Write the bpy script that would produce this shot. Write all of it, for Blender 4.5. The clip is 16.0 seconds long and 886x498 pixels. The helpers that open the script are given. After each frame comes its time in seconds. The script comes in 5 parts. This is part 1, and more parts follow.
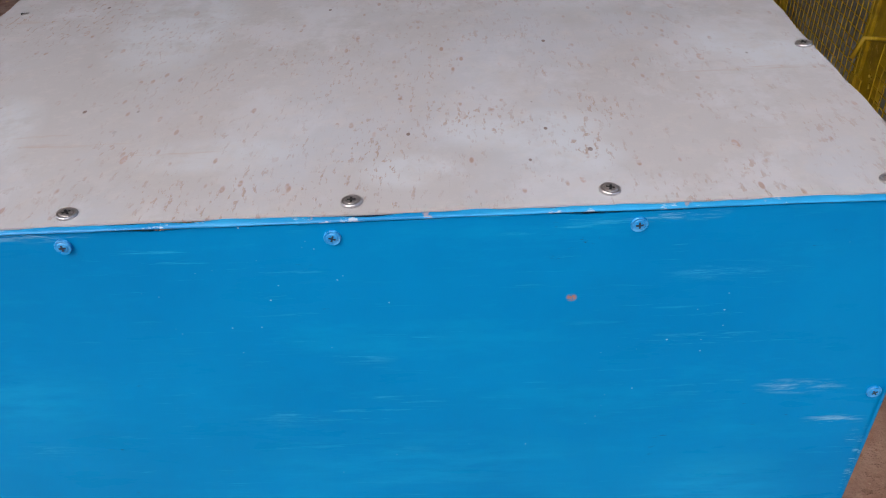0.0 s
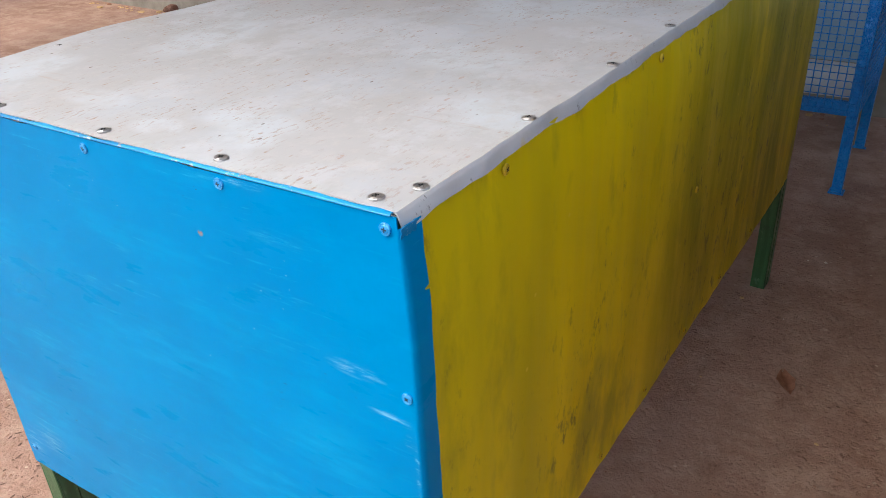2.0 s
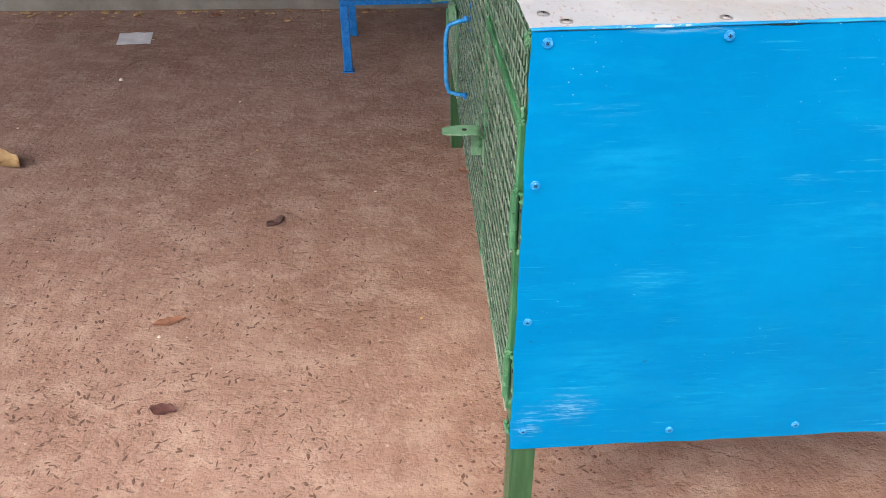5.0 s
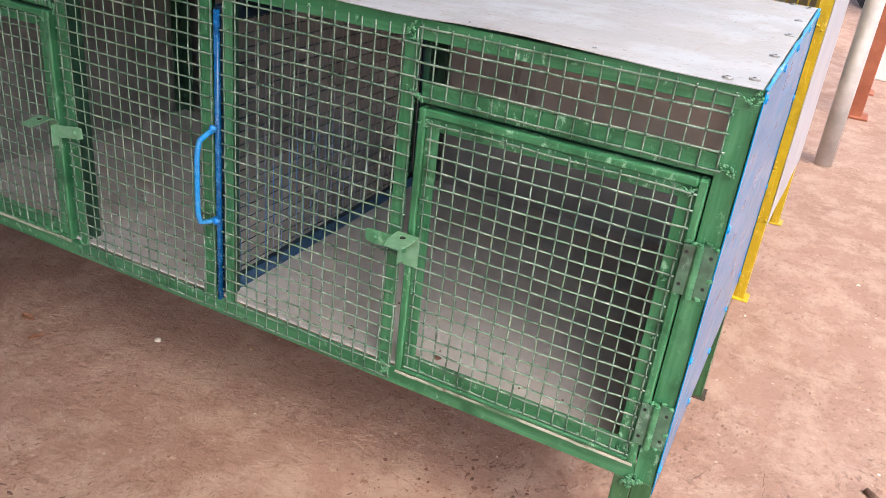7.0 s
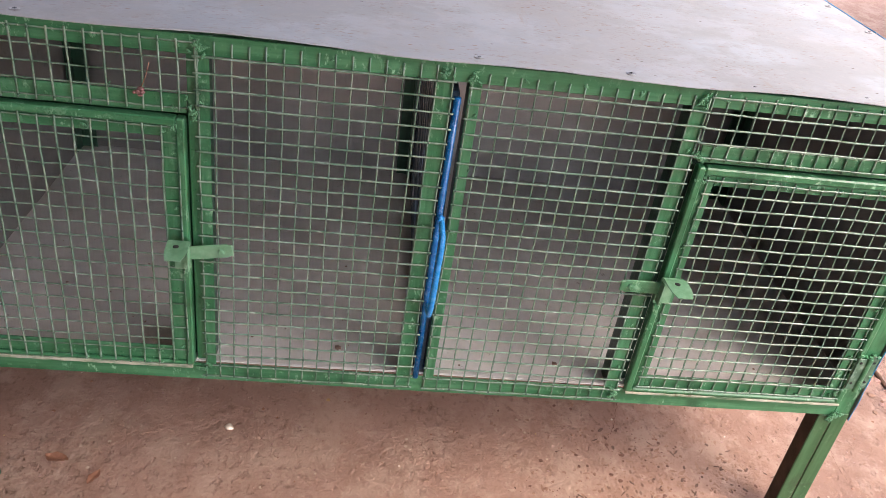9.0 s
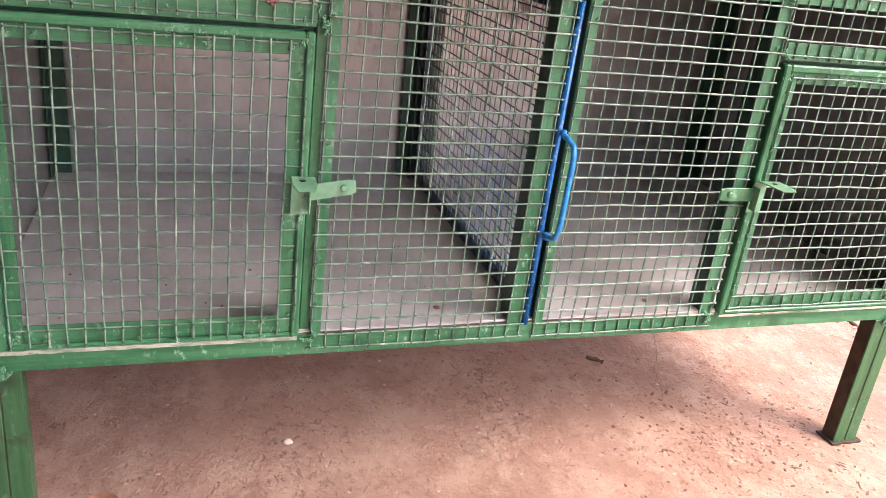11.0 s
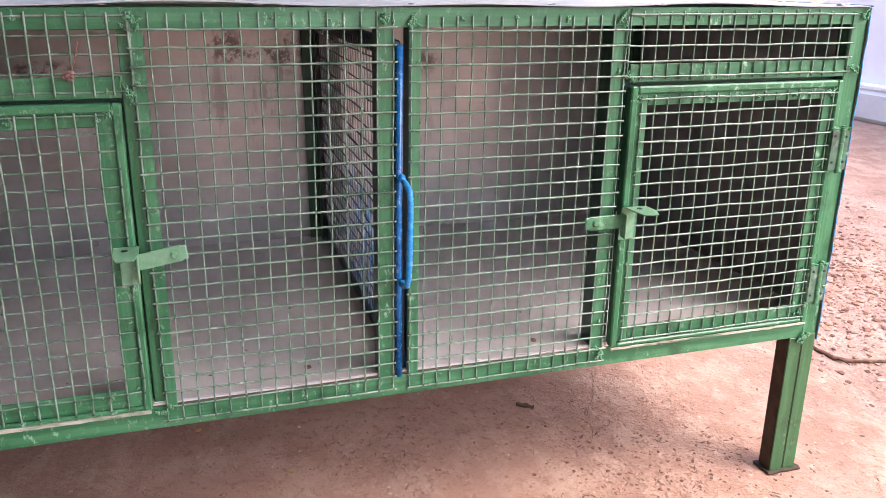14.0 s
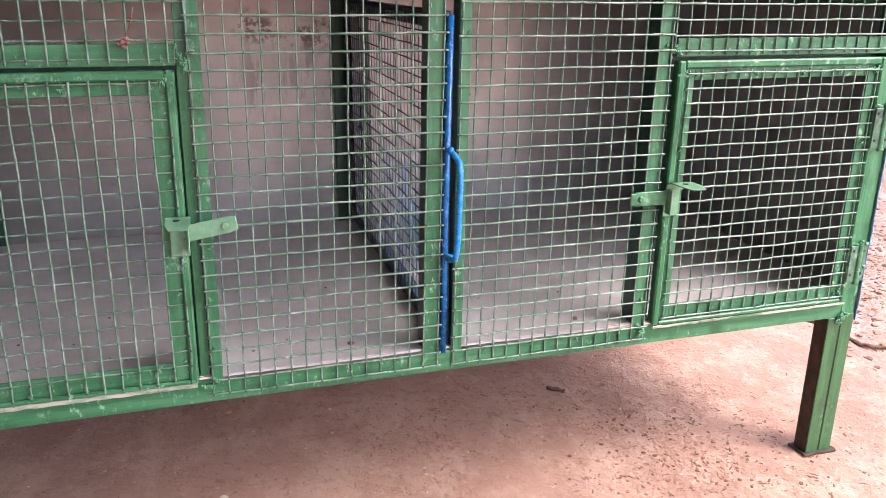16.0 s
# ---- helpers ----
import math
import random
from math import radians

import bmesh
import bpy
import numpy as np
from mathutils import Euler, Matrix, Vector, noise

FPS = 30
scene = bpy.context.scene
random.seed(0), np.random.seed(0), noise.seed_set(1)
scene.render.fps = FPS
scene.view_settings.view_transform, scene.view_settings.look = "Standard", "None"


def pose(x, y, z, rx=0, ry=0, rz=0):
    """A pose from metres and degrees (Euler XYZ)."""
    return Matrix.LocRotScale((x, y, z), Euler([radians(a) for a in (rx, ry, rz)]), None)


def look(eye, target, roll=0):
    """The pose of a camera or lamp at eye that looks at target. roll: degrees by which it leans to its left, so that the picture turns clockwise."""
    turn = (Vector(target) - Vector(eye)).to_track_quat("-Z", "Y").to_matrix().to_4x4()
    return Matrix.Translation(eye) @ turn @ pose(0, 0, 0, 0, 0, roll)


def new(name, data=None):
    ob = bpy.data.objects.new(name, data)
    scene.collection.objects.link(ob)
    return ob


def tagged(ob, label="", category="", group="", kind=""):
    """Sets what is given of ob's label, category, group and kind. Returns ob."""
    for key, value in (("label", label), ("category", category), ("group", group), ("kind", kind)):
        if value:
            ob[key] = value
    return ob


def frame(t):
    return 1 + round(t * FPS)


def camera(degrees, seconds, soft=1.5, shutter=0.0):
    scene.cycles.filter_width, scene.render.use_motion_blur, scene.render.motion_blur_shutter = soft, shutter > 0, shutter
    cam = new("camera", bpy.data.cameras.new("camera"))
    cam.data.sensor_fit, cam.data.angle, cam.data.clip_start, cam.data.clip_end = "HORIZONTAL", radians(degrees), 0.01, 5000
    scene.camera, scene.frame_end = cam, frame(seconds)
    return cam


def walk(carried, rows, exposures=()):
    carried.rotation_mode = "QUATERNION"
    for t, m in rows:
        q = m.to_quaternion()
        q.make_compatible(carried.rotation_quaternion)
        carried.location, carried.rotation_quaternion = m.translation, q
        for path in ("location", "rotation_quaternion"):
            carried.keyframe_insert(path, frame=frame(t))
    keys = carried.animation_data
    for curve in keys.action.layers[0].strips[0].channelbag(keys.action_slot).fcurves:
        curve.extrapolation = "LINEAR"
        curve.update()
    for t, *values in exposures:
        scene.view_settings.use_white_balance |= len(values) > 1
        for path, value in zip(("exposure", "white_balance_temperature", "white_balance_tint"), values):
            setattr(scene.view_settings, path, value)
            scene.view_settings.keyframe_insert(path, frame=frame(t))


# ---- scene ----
cam = camera(58.2, 16.0, 0.5)
PATH = [
    (0, (0.442, 0.488, 1.259), (-1.16, 0.439, 0.062), -3.0),
    (0.5, (0.478, 0.709, 1.25), (-1.149, 0.351, 0.145), 2.3),
    (0.9, (0.509, 0.852, 1.25), (-1.151, 0.372, 0.243), 4.8),
    (1, (0.508, 0.878, 1.263), (-1.151, 0.362, 0.272), 4.9),
    (1.5, (0.46, 1.039, 1.284), (-1.061, 0.142, 0.345), -1.3),
    (2, (0.453, 1.165, 1.24), (-0.995, 0.17, 0.285), -2.6),
    (2.5, (0.582, 1.103, 1.235), (-0.924, 0.229, 0.25), -2.5),
    (3, (0.816, 0.92, 1.274), (-0.751, 0.153, 0.295), -4.8),
    (3.5, (0.945, 0.744, 1.267), (-0.635, 0.021, 0.276), -4.6),
    (4, (0.955, 0.409, 1.245), (-0.678, -0.162, 0.241), -3.1),
    (4.2, (0.971, 0.317, 1.246), (-0.662, -0.212, 0.219), -2.9),
    (6.3, (0.412, -0.915, 1.192), (-0.669, 0.453, 0.212), 5.3),
    (6.5, (0.343, -0.986, 1.21), (-0.631, 0.482, 0.262), 5.8),
    (7, (0.073, -1.032, 1.179), (-0.678, 0.591, 0.284), 6.1),
    (7.5, (-0.231, -1.138, 1.168), (-0.805, 0.565, 0.29), 8.2),
    (8, (-0.521, -1.272, 1.284), (-0.584, 0.494, 0.347), 8.9),
    (8.5, (-0.77, -1.165, 1.335), (-0.753, 0.556, 0.316), 5.9),
    (9, (-0.981, -1.119, 1.353), (-0.788, 0.559, 0.283), 7.7),
    (9.2, (-1.083, -1.124, 1.324), (-0.637, 0.507, 0.256), 12.4),
    (11.3, (-1.449, -1.138, 0.998), (-0.835, 0.619, 0.274), 5.84),
    (11.5, (-1.458, -1.131, 1.016), (-0.855, 0.637, 0.311), 5.14),
    (12, (-1.481, -1.129, 1.028), (-0.918, 0.667, 0.354), 4.4),
    (12.5, (-1.461, -1.129, 1.026), (-0.941, 0.692, 0.399), 3.73),
    (13, (-1.351, -1.157, 1.01), (-0.835, 0.663, 0.371), 3.23),
    (13.5, (-1.246, -1.19, 1.018), (-0.727, 0.631, 0.376), 1.22),
    (14, (-1.152, -1.202, 1.001), (-0.609, 0.613, 0.36), 0.0),
    (14.5, (-1.14, -1.201, 0.986), (-0.57, 0.602, 0.337), -0.3),
    (15, (-1.186, -1.211, 0.978), (-0.616, 0.598, 0.319), -0.091),
    (15.5, (-1.224, -1.195, 0.966), (-0.657, 0.611, 0.319), 0.0),
    (16, (-1.23, -1.184, 0.959), (-0.682, 0.629, 0.317), 0.2),
]
walk(cam, [(t, look(eye, target, roll)) for t, eye, target, roll in PATH],
     ((0, 1.13, 6400, 13), (1, 1.48, 6450, 9), (2, 1.80, 6400, 6), (2.5, 2.02, 6400, 4), (3, 1.98, 6450, 7), (4.2, 1.74, 6650, 10), (6.3, 1.89, 6250, 7), (7, 2.00, 6500, 10), (7.5, 2.32, 6600, 12), (8, 2.34, 6600, 13), (8.5, 2.18, 6600, 14), (9.2, 2.15, 6600, 14), (11.3, 2.92, 6600, 20), (12.5, 2.97, 6500, 20), (13.5, 2.84, 6400, 20), (14.5, 2.46, 6300, 19), (15, 2.46, 6250, 19), (15.5, 2.62, 6250, 20), (16, 2.75, 6250, 20)))

# ---- light ----
world = bpy.data.worlds.new("sky")
world.use_nodes = True
scene.world = world
_sky = world.node_tree.nodes.new("ShaderNodeTexSky")
_sky.sky_type, _sky.sun_disc = "NISHITA", False
_sky.sun_elevation, _sky.sun_rotation = radians(56), radians(133)
_sky.air_density, _sky.dust_density = 1.0, 4.0
world.node_tree.links.new(_sky.outputs[0], world.node_tree.nodes["Background"].inputs[0])
world.node_tree.nodes["Background"].inputs[1].default_value = 0.135
sun_data = bpy.data.lights.new("sun", "SUN")
sun_data.energy, sun_data.angle, sun_data.color = 0.5, radians(60), (1.0, 0.95, 0.88)
sun = new("sun", sun_data)
sun.matrix_world = look((3.2, -3.0, 5.8), (0, 0, 0))

# ---- geometry helpers ----
rnd = random.Random(7)
BASE = {}


class Geo:
    """Vertices and faces of one mesh, in world places."""

    def __init__(self):
        self.v, self.f, self.m = [], [], []

    def face(self, idx, m=0):
        self.f.append(tuple(idx)), self.m.append(m)

    def box(self, x0, x1, y0, y1, z0, z1, b=0.0008, m=0, mat=None):
        """A box with chamfered edges."""
        lo, hi = (min(x0, x1), min(y0, y1), min(z0, z1)), (max(x0, x1), max(y0, y1), max(z0, z1))
        b = min([b] + [(h - l) * 0.45 for l, h in zip(lo, hi)])
        n, key = len(self.v), {}
        for s in range(8):
            sg = [(s >> k) & 1 for k in range(3)]
            for a in range(3):
                p = [(hi[k] - (b if k != a else 0)) if sg[k] else (lo[k] + (b if k != a else 0)) for k in range(3)]
                key[(tuple(sg), a)] = len(self.v)
                self.v.append(tuple(mat @ Vector(p)) if mat else tuple(p))
        c = Vector([sum(self.v[i][k] for i in range(n, n + 24)) / 24 for k in range(3)])

        def put(ids):
            p = [Vector(self.v[i]) for i in ids]
            nor = (p[1] - p[0]).cross(p[2] - p[0])
            mid = sum(p, Vector()) / len(p)
            self.face(ids if nor.dot(mid - c) > 0 else ids[::-1], m)

        for a in range(3):
            u, w = [k for k in range(3) if k != a]
            for sa in (0, 1):
                ids = []
                for su, sw in ((0, 0), (1, 0), (1, 1), (0, 1)):
                    sg = [0, 0, 0]
                    sg[a], sg[u], sg[w] = sa, su, sw
                    ids.append(key[(tuple(sg), a)])
                put(ids)
            for su in (0, 1):
                for sw in (0, 1):
                    s0, s1 = [0, 0, 0], [0, 0, 0]
                    s0[a], s1[a] = 0, 1
                    for q in (s0, s1):
                        q[u], q[w] = su, sw
                    s0, s1 = tuple(s0), tuple(s1)
                    put([key[(s0, u)], key[(s1, u)], key[(s1, w)], key[(s0, w)]])
        for s in range(8):
            sg = tuple((s >> k) & 1 for k in range(3))
            put([key[(sg, a)] for a in range(3)])
        return self

    def tube(self, pts, r, n=6, m=0, cap=True, spots=()):
        """A round bar along points; r may be one radius or one for each point; spots: stretches in the second material."""
        pts = [Vector(p) for p in pts]
        rs = r if isinstance(r, (list, tuple)) else [r] * len(pts)
        rings, side = [], None
        for i, p in enumerate(pts):
            d = (pts[min(i + 1, len(pts) - 1)] - pts[max(i - 1, 0)]).normalized()
            if side is None:
                side = d.cross(Vector((0, 0, 1)))
                if side.length < 0.2:
                    side = d.cross(Vector((0, 1, 0)))
            side = (side - d * side.dot(d)).normalized()
            up = d.cross(side)
            ring = []
            for k in range(n):
                a = 2 * math.pi * (k + 0.5) / n
                ring.append(len(self.v))
                self.v.append(tuple(p + (side * math.cos(a) + up * math.sin(a)) * rs[i]))
            rings.append(ring)
        for i, (a, b) in enumerate(zip(rings, rings[1:])):
            for k in range(n):
                self.face((a[k], a[(k + 1) % n], b[(k + 1) % n], b[k]), 1 if i in spots else m)
        if cap:
            self.face(rings[0][::-1], m), self.face(rings[-1], m)
        return self

    def sheet(self, fn, nu, nv, thick, m=(0, 0)):
        """A thin bent sheet: fn(u, v) gives a place; thick is a vector from the outer to the inner side."""
        t = Vector(thick)
        top = [[0] * (nv + 1) for _ in range(nu + 1)]
        bot = [[0] * (nv + 1) for _ in range(nu + 1)]
        for i in range(nu + 1):
            for j in range(nv + 1):
                p = Vector(fn(i / nu, j / nv))
                top[i][j] = len(self.v)
                self.v.append(tuple(p))
                bot[i][j] = len(self.v)
                self.v.append(tuple(p + t))
        p0, p1, p2 = (Vector(self.v[top[a][b]]) for a, b in ((0, 0), (nu, 0), (0, nv)))
        flip = (p1 - p0).cross(p2 - p0).dot(t) > 0

        def put(ids, m):
            self.face(ids[::-1] if flip else ids, m)

        for i in range(nu):
            for j in range(nv):
                put((top[i][j], top[i + 1][j], top[i + 1][j + 1], top[i][j + 1]), m[0])
                put((bot[i][j + 1], bot[i + 1][j + 1], bot[i + 1][j], bot[i][j]), m[1])
        def rim(a, b, c, d):
            n = len(self.v)
            self.v.extend([self.v[k] for k in (a, b, c, d)])
            put((n, n + 1, n + 2, n + 3), m[0])

        for i in range(nu):
            rim(top[i + 1][0], top[i][0], bot[i][0], bot[i + 1][0])
            rim(top[i][nv], top[i + 1][nv], bot[i + 1][nv], bot[i][nv])
        for j in range(nv):
            rim(top[0][j], top[0][j + 1], bot[0][j + 1], bot[0][j])
            rim(top[nu][j + 1], top[nu][j], bot[nu][j], bot[nu][j + 1])
        return self

    def lathe(self, profile, at, axis=(0, 0, 1), n=12, m=0):
        """A turned form: profile of (radius, height) along axis from at."""
        ax = Vector(axis).normalized()
        q = ax.to_track_quat("Z", "Y")
        rings = []
        for r, h in profile:
            ring = []
            for k in range(n):
                a = 2 * math.pi * k / n
                ring.append(len(self.v))
                self.v.append(tuple(Vector(at) + q @ Vector((r * math.cos(a), r * math.sin(a), h))))
            rings.append(ring)
        for a, b in zip(rings, rings[1:]):
            for k in range(n):
                self.face((a[k], a[(k + 1) % n], b[(k + 1) % n], b[k]), m)
        self.face(rings[0][::-1], m), self.face(rings[-1], m)
        return self

    def lump(self, at, size, seed=0, flat=1.0, sub=1, m=0):
        """An uneven small lump: a stone, a clod, a bead of weld."""
        bm = bmesh.new()
        bmesh.ops.create_icosphere(bm, subdivisions=sub, radius=1.0)
        r = random.Random(seed)
        off, n = Vector((r.random() * 50, r.random() * 50, r.random() * 50)), len(self.v)
        sx, sy = 0.75 + 0.5 * r.random(), 0.75 + 0.5 * r.random()
        turn = Matrix.Rotation(r.random() * 6.28, 3, "Z")
        for v in bm.verts:
            p = v.co * (1 + 0.45 * noise.noise(v.co * 1.3 + off))
            p = turn @ Vector((p.x * sx, p.y * sy, p.z * flat)) * size
            self.v.append(tuple(Vector(at) + p))
        for f in bm.faces:
            self.face([n + v.index for v in f.verts], m)
        bm.free()
        return self

    def mesh(self, name, mats, base=Vector(), smooth=False):
        me = bpy.data.meshes.new(name)
        me.from_pydata([tuple(Vector(v) - base) for v in self.v], [], self.f)
        for mt in mats if isinstance(mats, (list, tuple)) else [mats]:
            me.materials.append(mt)
        me.polygons.foreach_set("material_index", self.m)
        if smooth:
            me.polygons.foreach_set("use_smooth", [True] * len(self.f))
        me.update()
        return me


def thing(name, base, label, category, group="", kind=""):
    ob = new(name)
    ob.empty_display_size = 0.1
    ob.location = base
    BASE[ob] = Vector(base)
    return tagged(ob, label, category, group, kind)


def solid(name, geo, mats, base, label, category, group="", kind="", smooth=False):
    """A thing that is one mesh."""
    ob = new(name, geo.mesh(name, mats, Vector(base), smooth))
    ob.location = base
    BASE[ob] = Vector(base)
    return tagged(ob, label, category, group, kind)


def part(name, geo, mats, parent, label="", smooth=False):
    ob = new(name, geo.mesh(name, mats, BASE[parent], smooth))
    ob.parent = parent
    BASE[ob] = BASE[parent]
    return tagged(ob, label)


def piece(name, me, at, parent, rot=None):
    """One of many alike pieces on one mesh."""
    ob = new(name, me)
    ob.parent = parent
    ob.matrix_basis = Matrix.Translation(Vector(at) - BASE[parent]) @ (rot or Matrix())
    return ob


def ns(x, y=0.0, z=0.0):
    return noise.noise(Vector((x, y, z)))


# ---- materials ----
class Mat:
    def __init__(self, name, rough=0.5, metal=0.0, spec=0.5):
        self.mat = bpy.data.materials.new(name)
        self.mat.use_nodes = True
        self.nt = self.mat.node_tree
        self.b = self.nt.nodes["Principled BSDF"]
        self.b.inputs["Roughness"].default_value = rough
        self.b.inputs["Metallic"].default_value = metal
        self.b.inputs["Specular IOR Level"].default_value = spec
        self.tc = self.nt.nodes.new("ShaderNodeTexCoord").outputs["Object"]

    def set(self, node, key, val):
        if isinstance(val, bpy.types.NodeSocket):
            self.nt.links.new(val, node.inputs[key])
        else:
            node.inputs[key].default_value = val

    def stretch(self, sx, sy, sz, ox=0.0, oy=0.0, oz=0.0):
        n = self.nt.nodes.new("ShaderNodeMapping")
        self.nt.links.new(self.tc, n.inputs[0])
        n.inputs["Scale"].default_value = (sx, sy, sz)
        n.inputs["Location"].default_value = (ox, oy, oz)
        return n.outputs[0]

    def noise(self, scale, detail=4, rough=0.6, co=None, dist=0.0):
        n = self.nt.nodes.new("ShaderNodeTexNoise")
        self.nt.links.new(co or self.tc, n.inputs["Vector"])
        n.inputs["Scale"].default_value, n.inputs["Detail"].default_value = scale, detail
        n.inputs["Roughness"].default_value, n.inputs["Distortion"].default_value = rough, dist
        return n.outputs[0]

    def cells(self, scale, co=None, feature="F1", out="Distance", rand=1.0):
        n = self.nt.nodes.new("ShaderNodeTexVoronoi")
        n.feature = feature
        self.nt.links.new(co or self.tc, n.inputs["Vector"])
        n.inputs["Scale"].default_value = scale
        n.inputs["Randomness"].default_value = rand
        return n.outputs[out]

    def ramp(self, fac, *stops):
        n = self.nt.nodes.new("ShaderNodeValToRGB")
        self.nt.links.new(fac, n.inputs[0])
        els = n.color_ramp.elements
        while len(els) < len(stops):
            els.new(0.5)
        for e, (p, c) in zip(els, stops):
            e.position = p
            e.color = (c, c, c, 1) if isinstance(c, (int, float)) else (*c, 1)
        return n.outputs[0]

    def mix(self, fac, a, b, mode="MIX"):
        n = self.nt.nodes.new("ShaderNodeMix")
        n.data_type, n.blend_type = "RGBA", mode
        self.set(n, 0, fac)
        for k, c in ((6, a), (7, b)):
            self.set(n, k, (*c, 1) if isinstance(c, tuple) else c)
        return n.outputs[2]

    def math(self, op, a, b=0.0):
        n = self.nt.nodes.new("ShaderNodeMath")
        n.operation, n.use_clamp = op, True
        self.set(n, 0, a), self.set(n, 1, b)
        return n.outputs[0]

    def spot(self, at, radii, soft=0.5, wob=0.0, co=None):
        """A mask: 1 inside an ellipse at a place, with a ragged rim."""
        n = self.nt.nodes.new("ShaderNodeMapping")
        n.vector_type = "TEXTURE"
        self.nt.links.new(co or self.tc, n.inputs[0])
        n.inputs["Location"].default_value, n.inputs["Scale"].default_value = at, radii
        g = self.nt.nodes.new("ShaderNodeTexGradient")
        g.gradient_type = "SPHERICAL"
        self.nt.links.new(n.outputs[0], g.inputs[0])
        return self.math("MULTIPLY", g.outputs["Fac"], 1.0 / soft)

    def color(self, c):
        self.set(self.b, "Base Color", (*c, 1) if isinstance(c, tuple) else c)
        return self

    def bump(self, height, strength=0.3, dist=0.002):
        n = self.nt.nodes.new("ShaderNodeBump")
        n.inputs["Strength"].default_value, n.inputs["Distance"].default_value = strength, dist
        self.nt.links.new(height, n.inputs["Height"])
        if self.b.inputs["Normal"].is_linked:
            self.nt.links.new(self.b.inputs["Normal"].links[0].from_socket, n.inputs["Normal"])
        self.nt.links.new(n.outputs[0], self.b.inputs["Normal"])
        return self


def gloss_paint(name, base, light, dark, rough=0.38, streak=(6, 6, 6), wear=0.55):
    """Hand-brushed gloss paint on steel: streaks, thin places, dust and dents."""
    m = Mat(name, rough)
    s = m.noise(9, 5, 0.6, m.stretch(*streak))
    fine = m.noise(220, 3, 0.6)
    c = m.mix(m.ramp(s, (0.42, 0), (0.75, 1)), base, light)
    c = m.mix(m.ramp(m.noise(14, 4, 0.6), (0.55, 0), (0.72, 1)), c, dark)
    patch = m.ramp(m.noise(11, 4, 0.6, m.stretch(1, 1, 1, 3, 7, 5)), (0.47, 0.12), (0.60, 1))
    worn = m.math("MULTIPLY", m.ramp(m.noise(75, 6, 0.75, m.stretch(1, 1, 0.55)), (0.56, 0), (0.63, 1)), patch)
    c = m.mix(m.math("MULTIPLY", worn, wear), c, tuple(min(1.0, x * 1.3 + 0.18) for x in light))
    m.color(c)
    m.set(m.b, "Roughness", m.ramp(fine, (0.3, rough - 0.08), (0.8, rough + 0.14)))
    m.bump(fine, 0.12, 0.001).bump(s, 0.25, 0.002)
    return m.mat


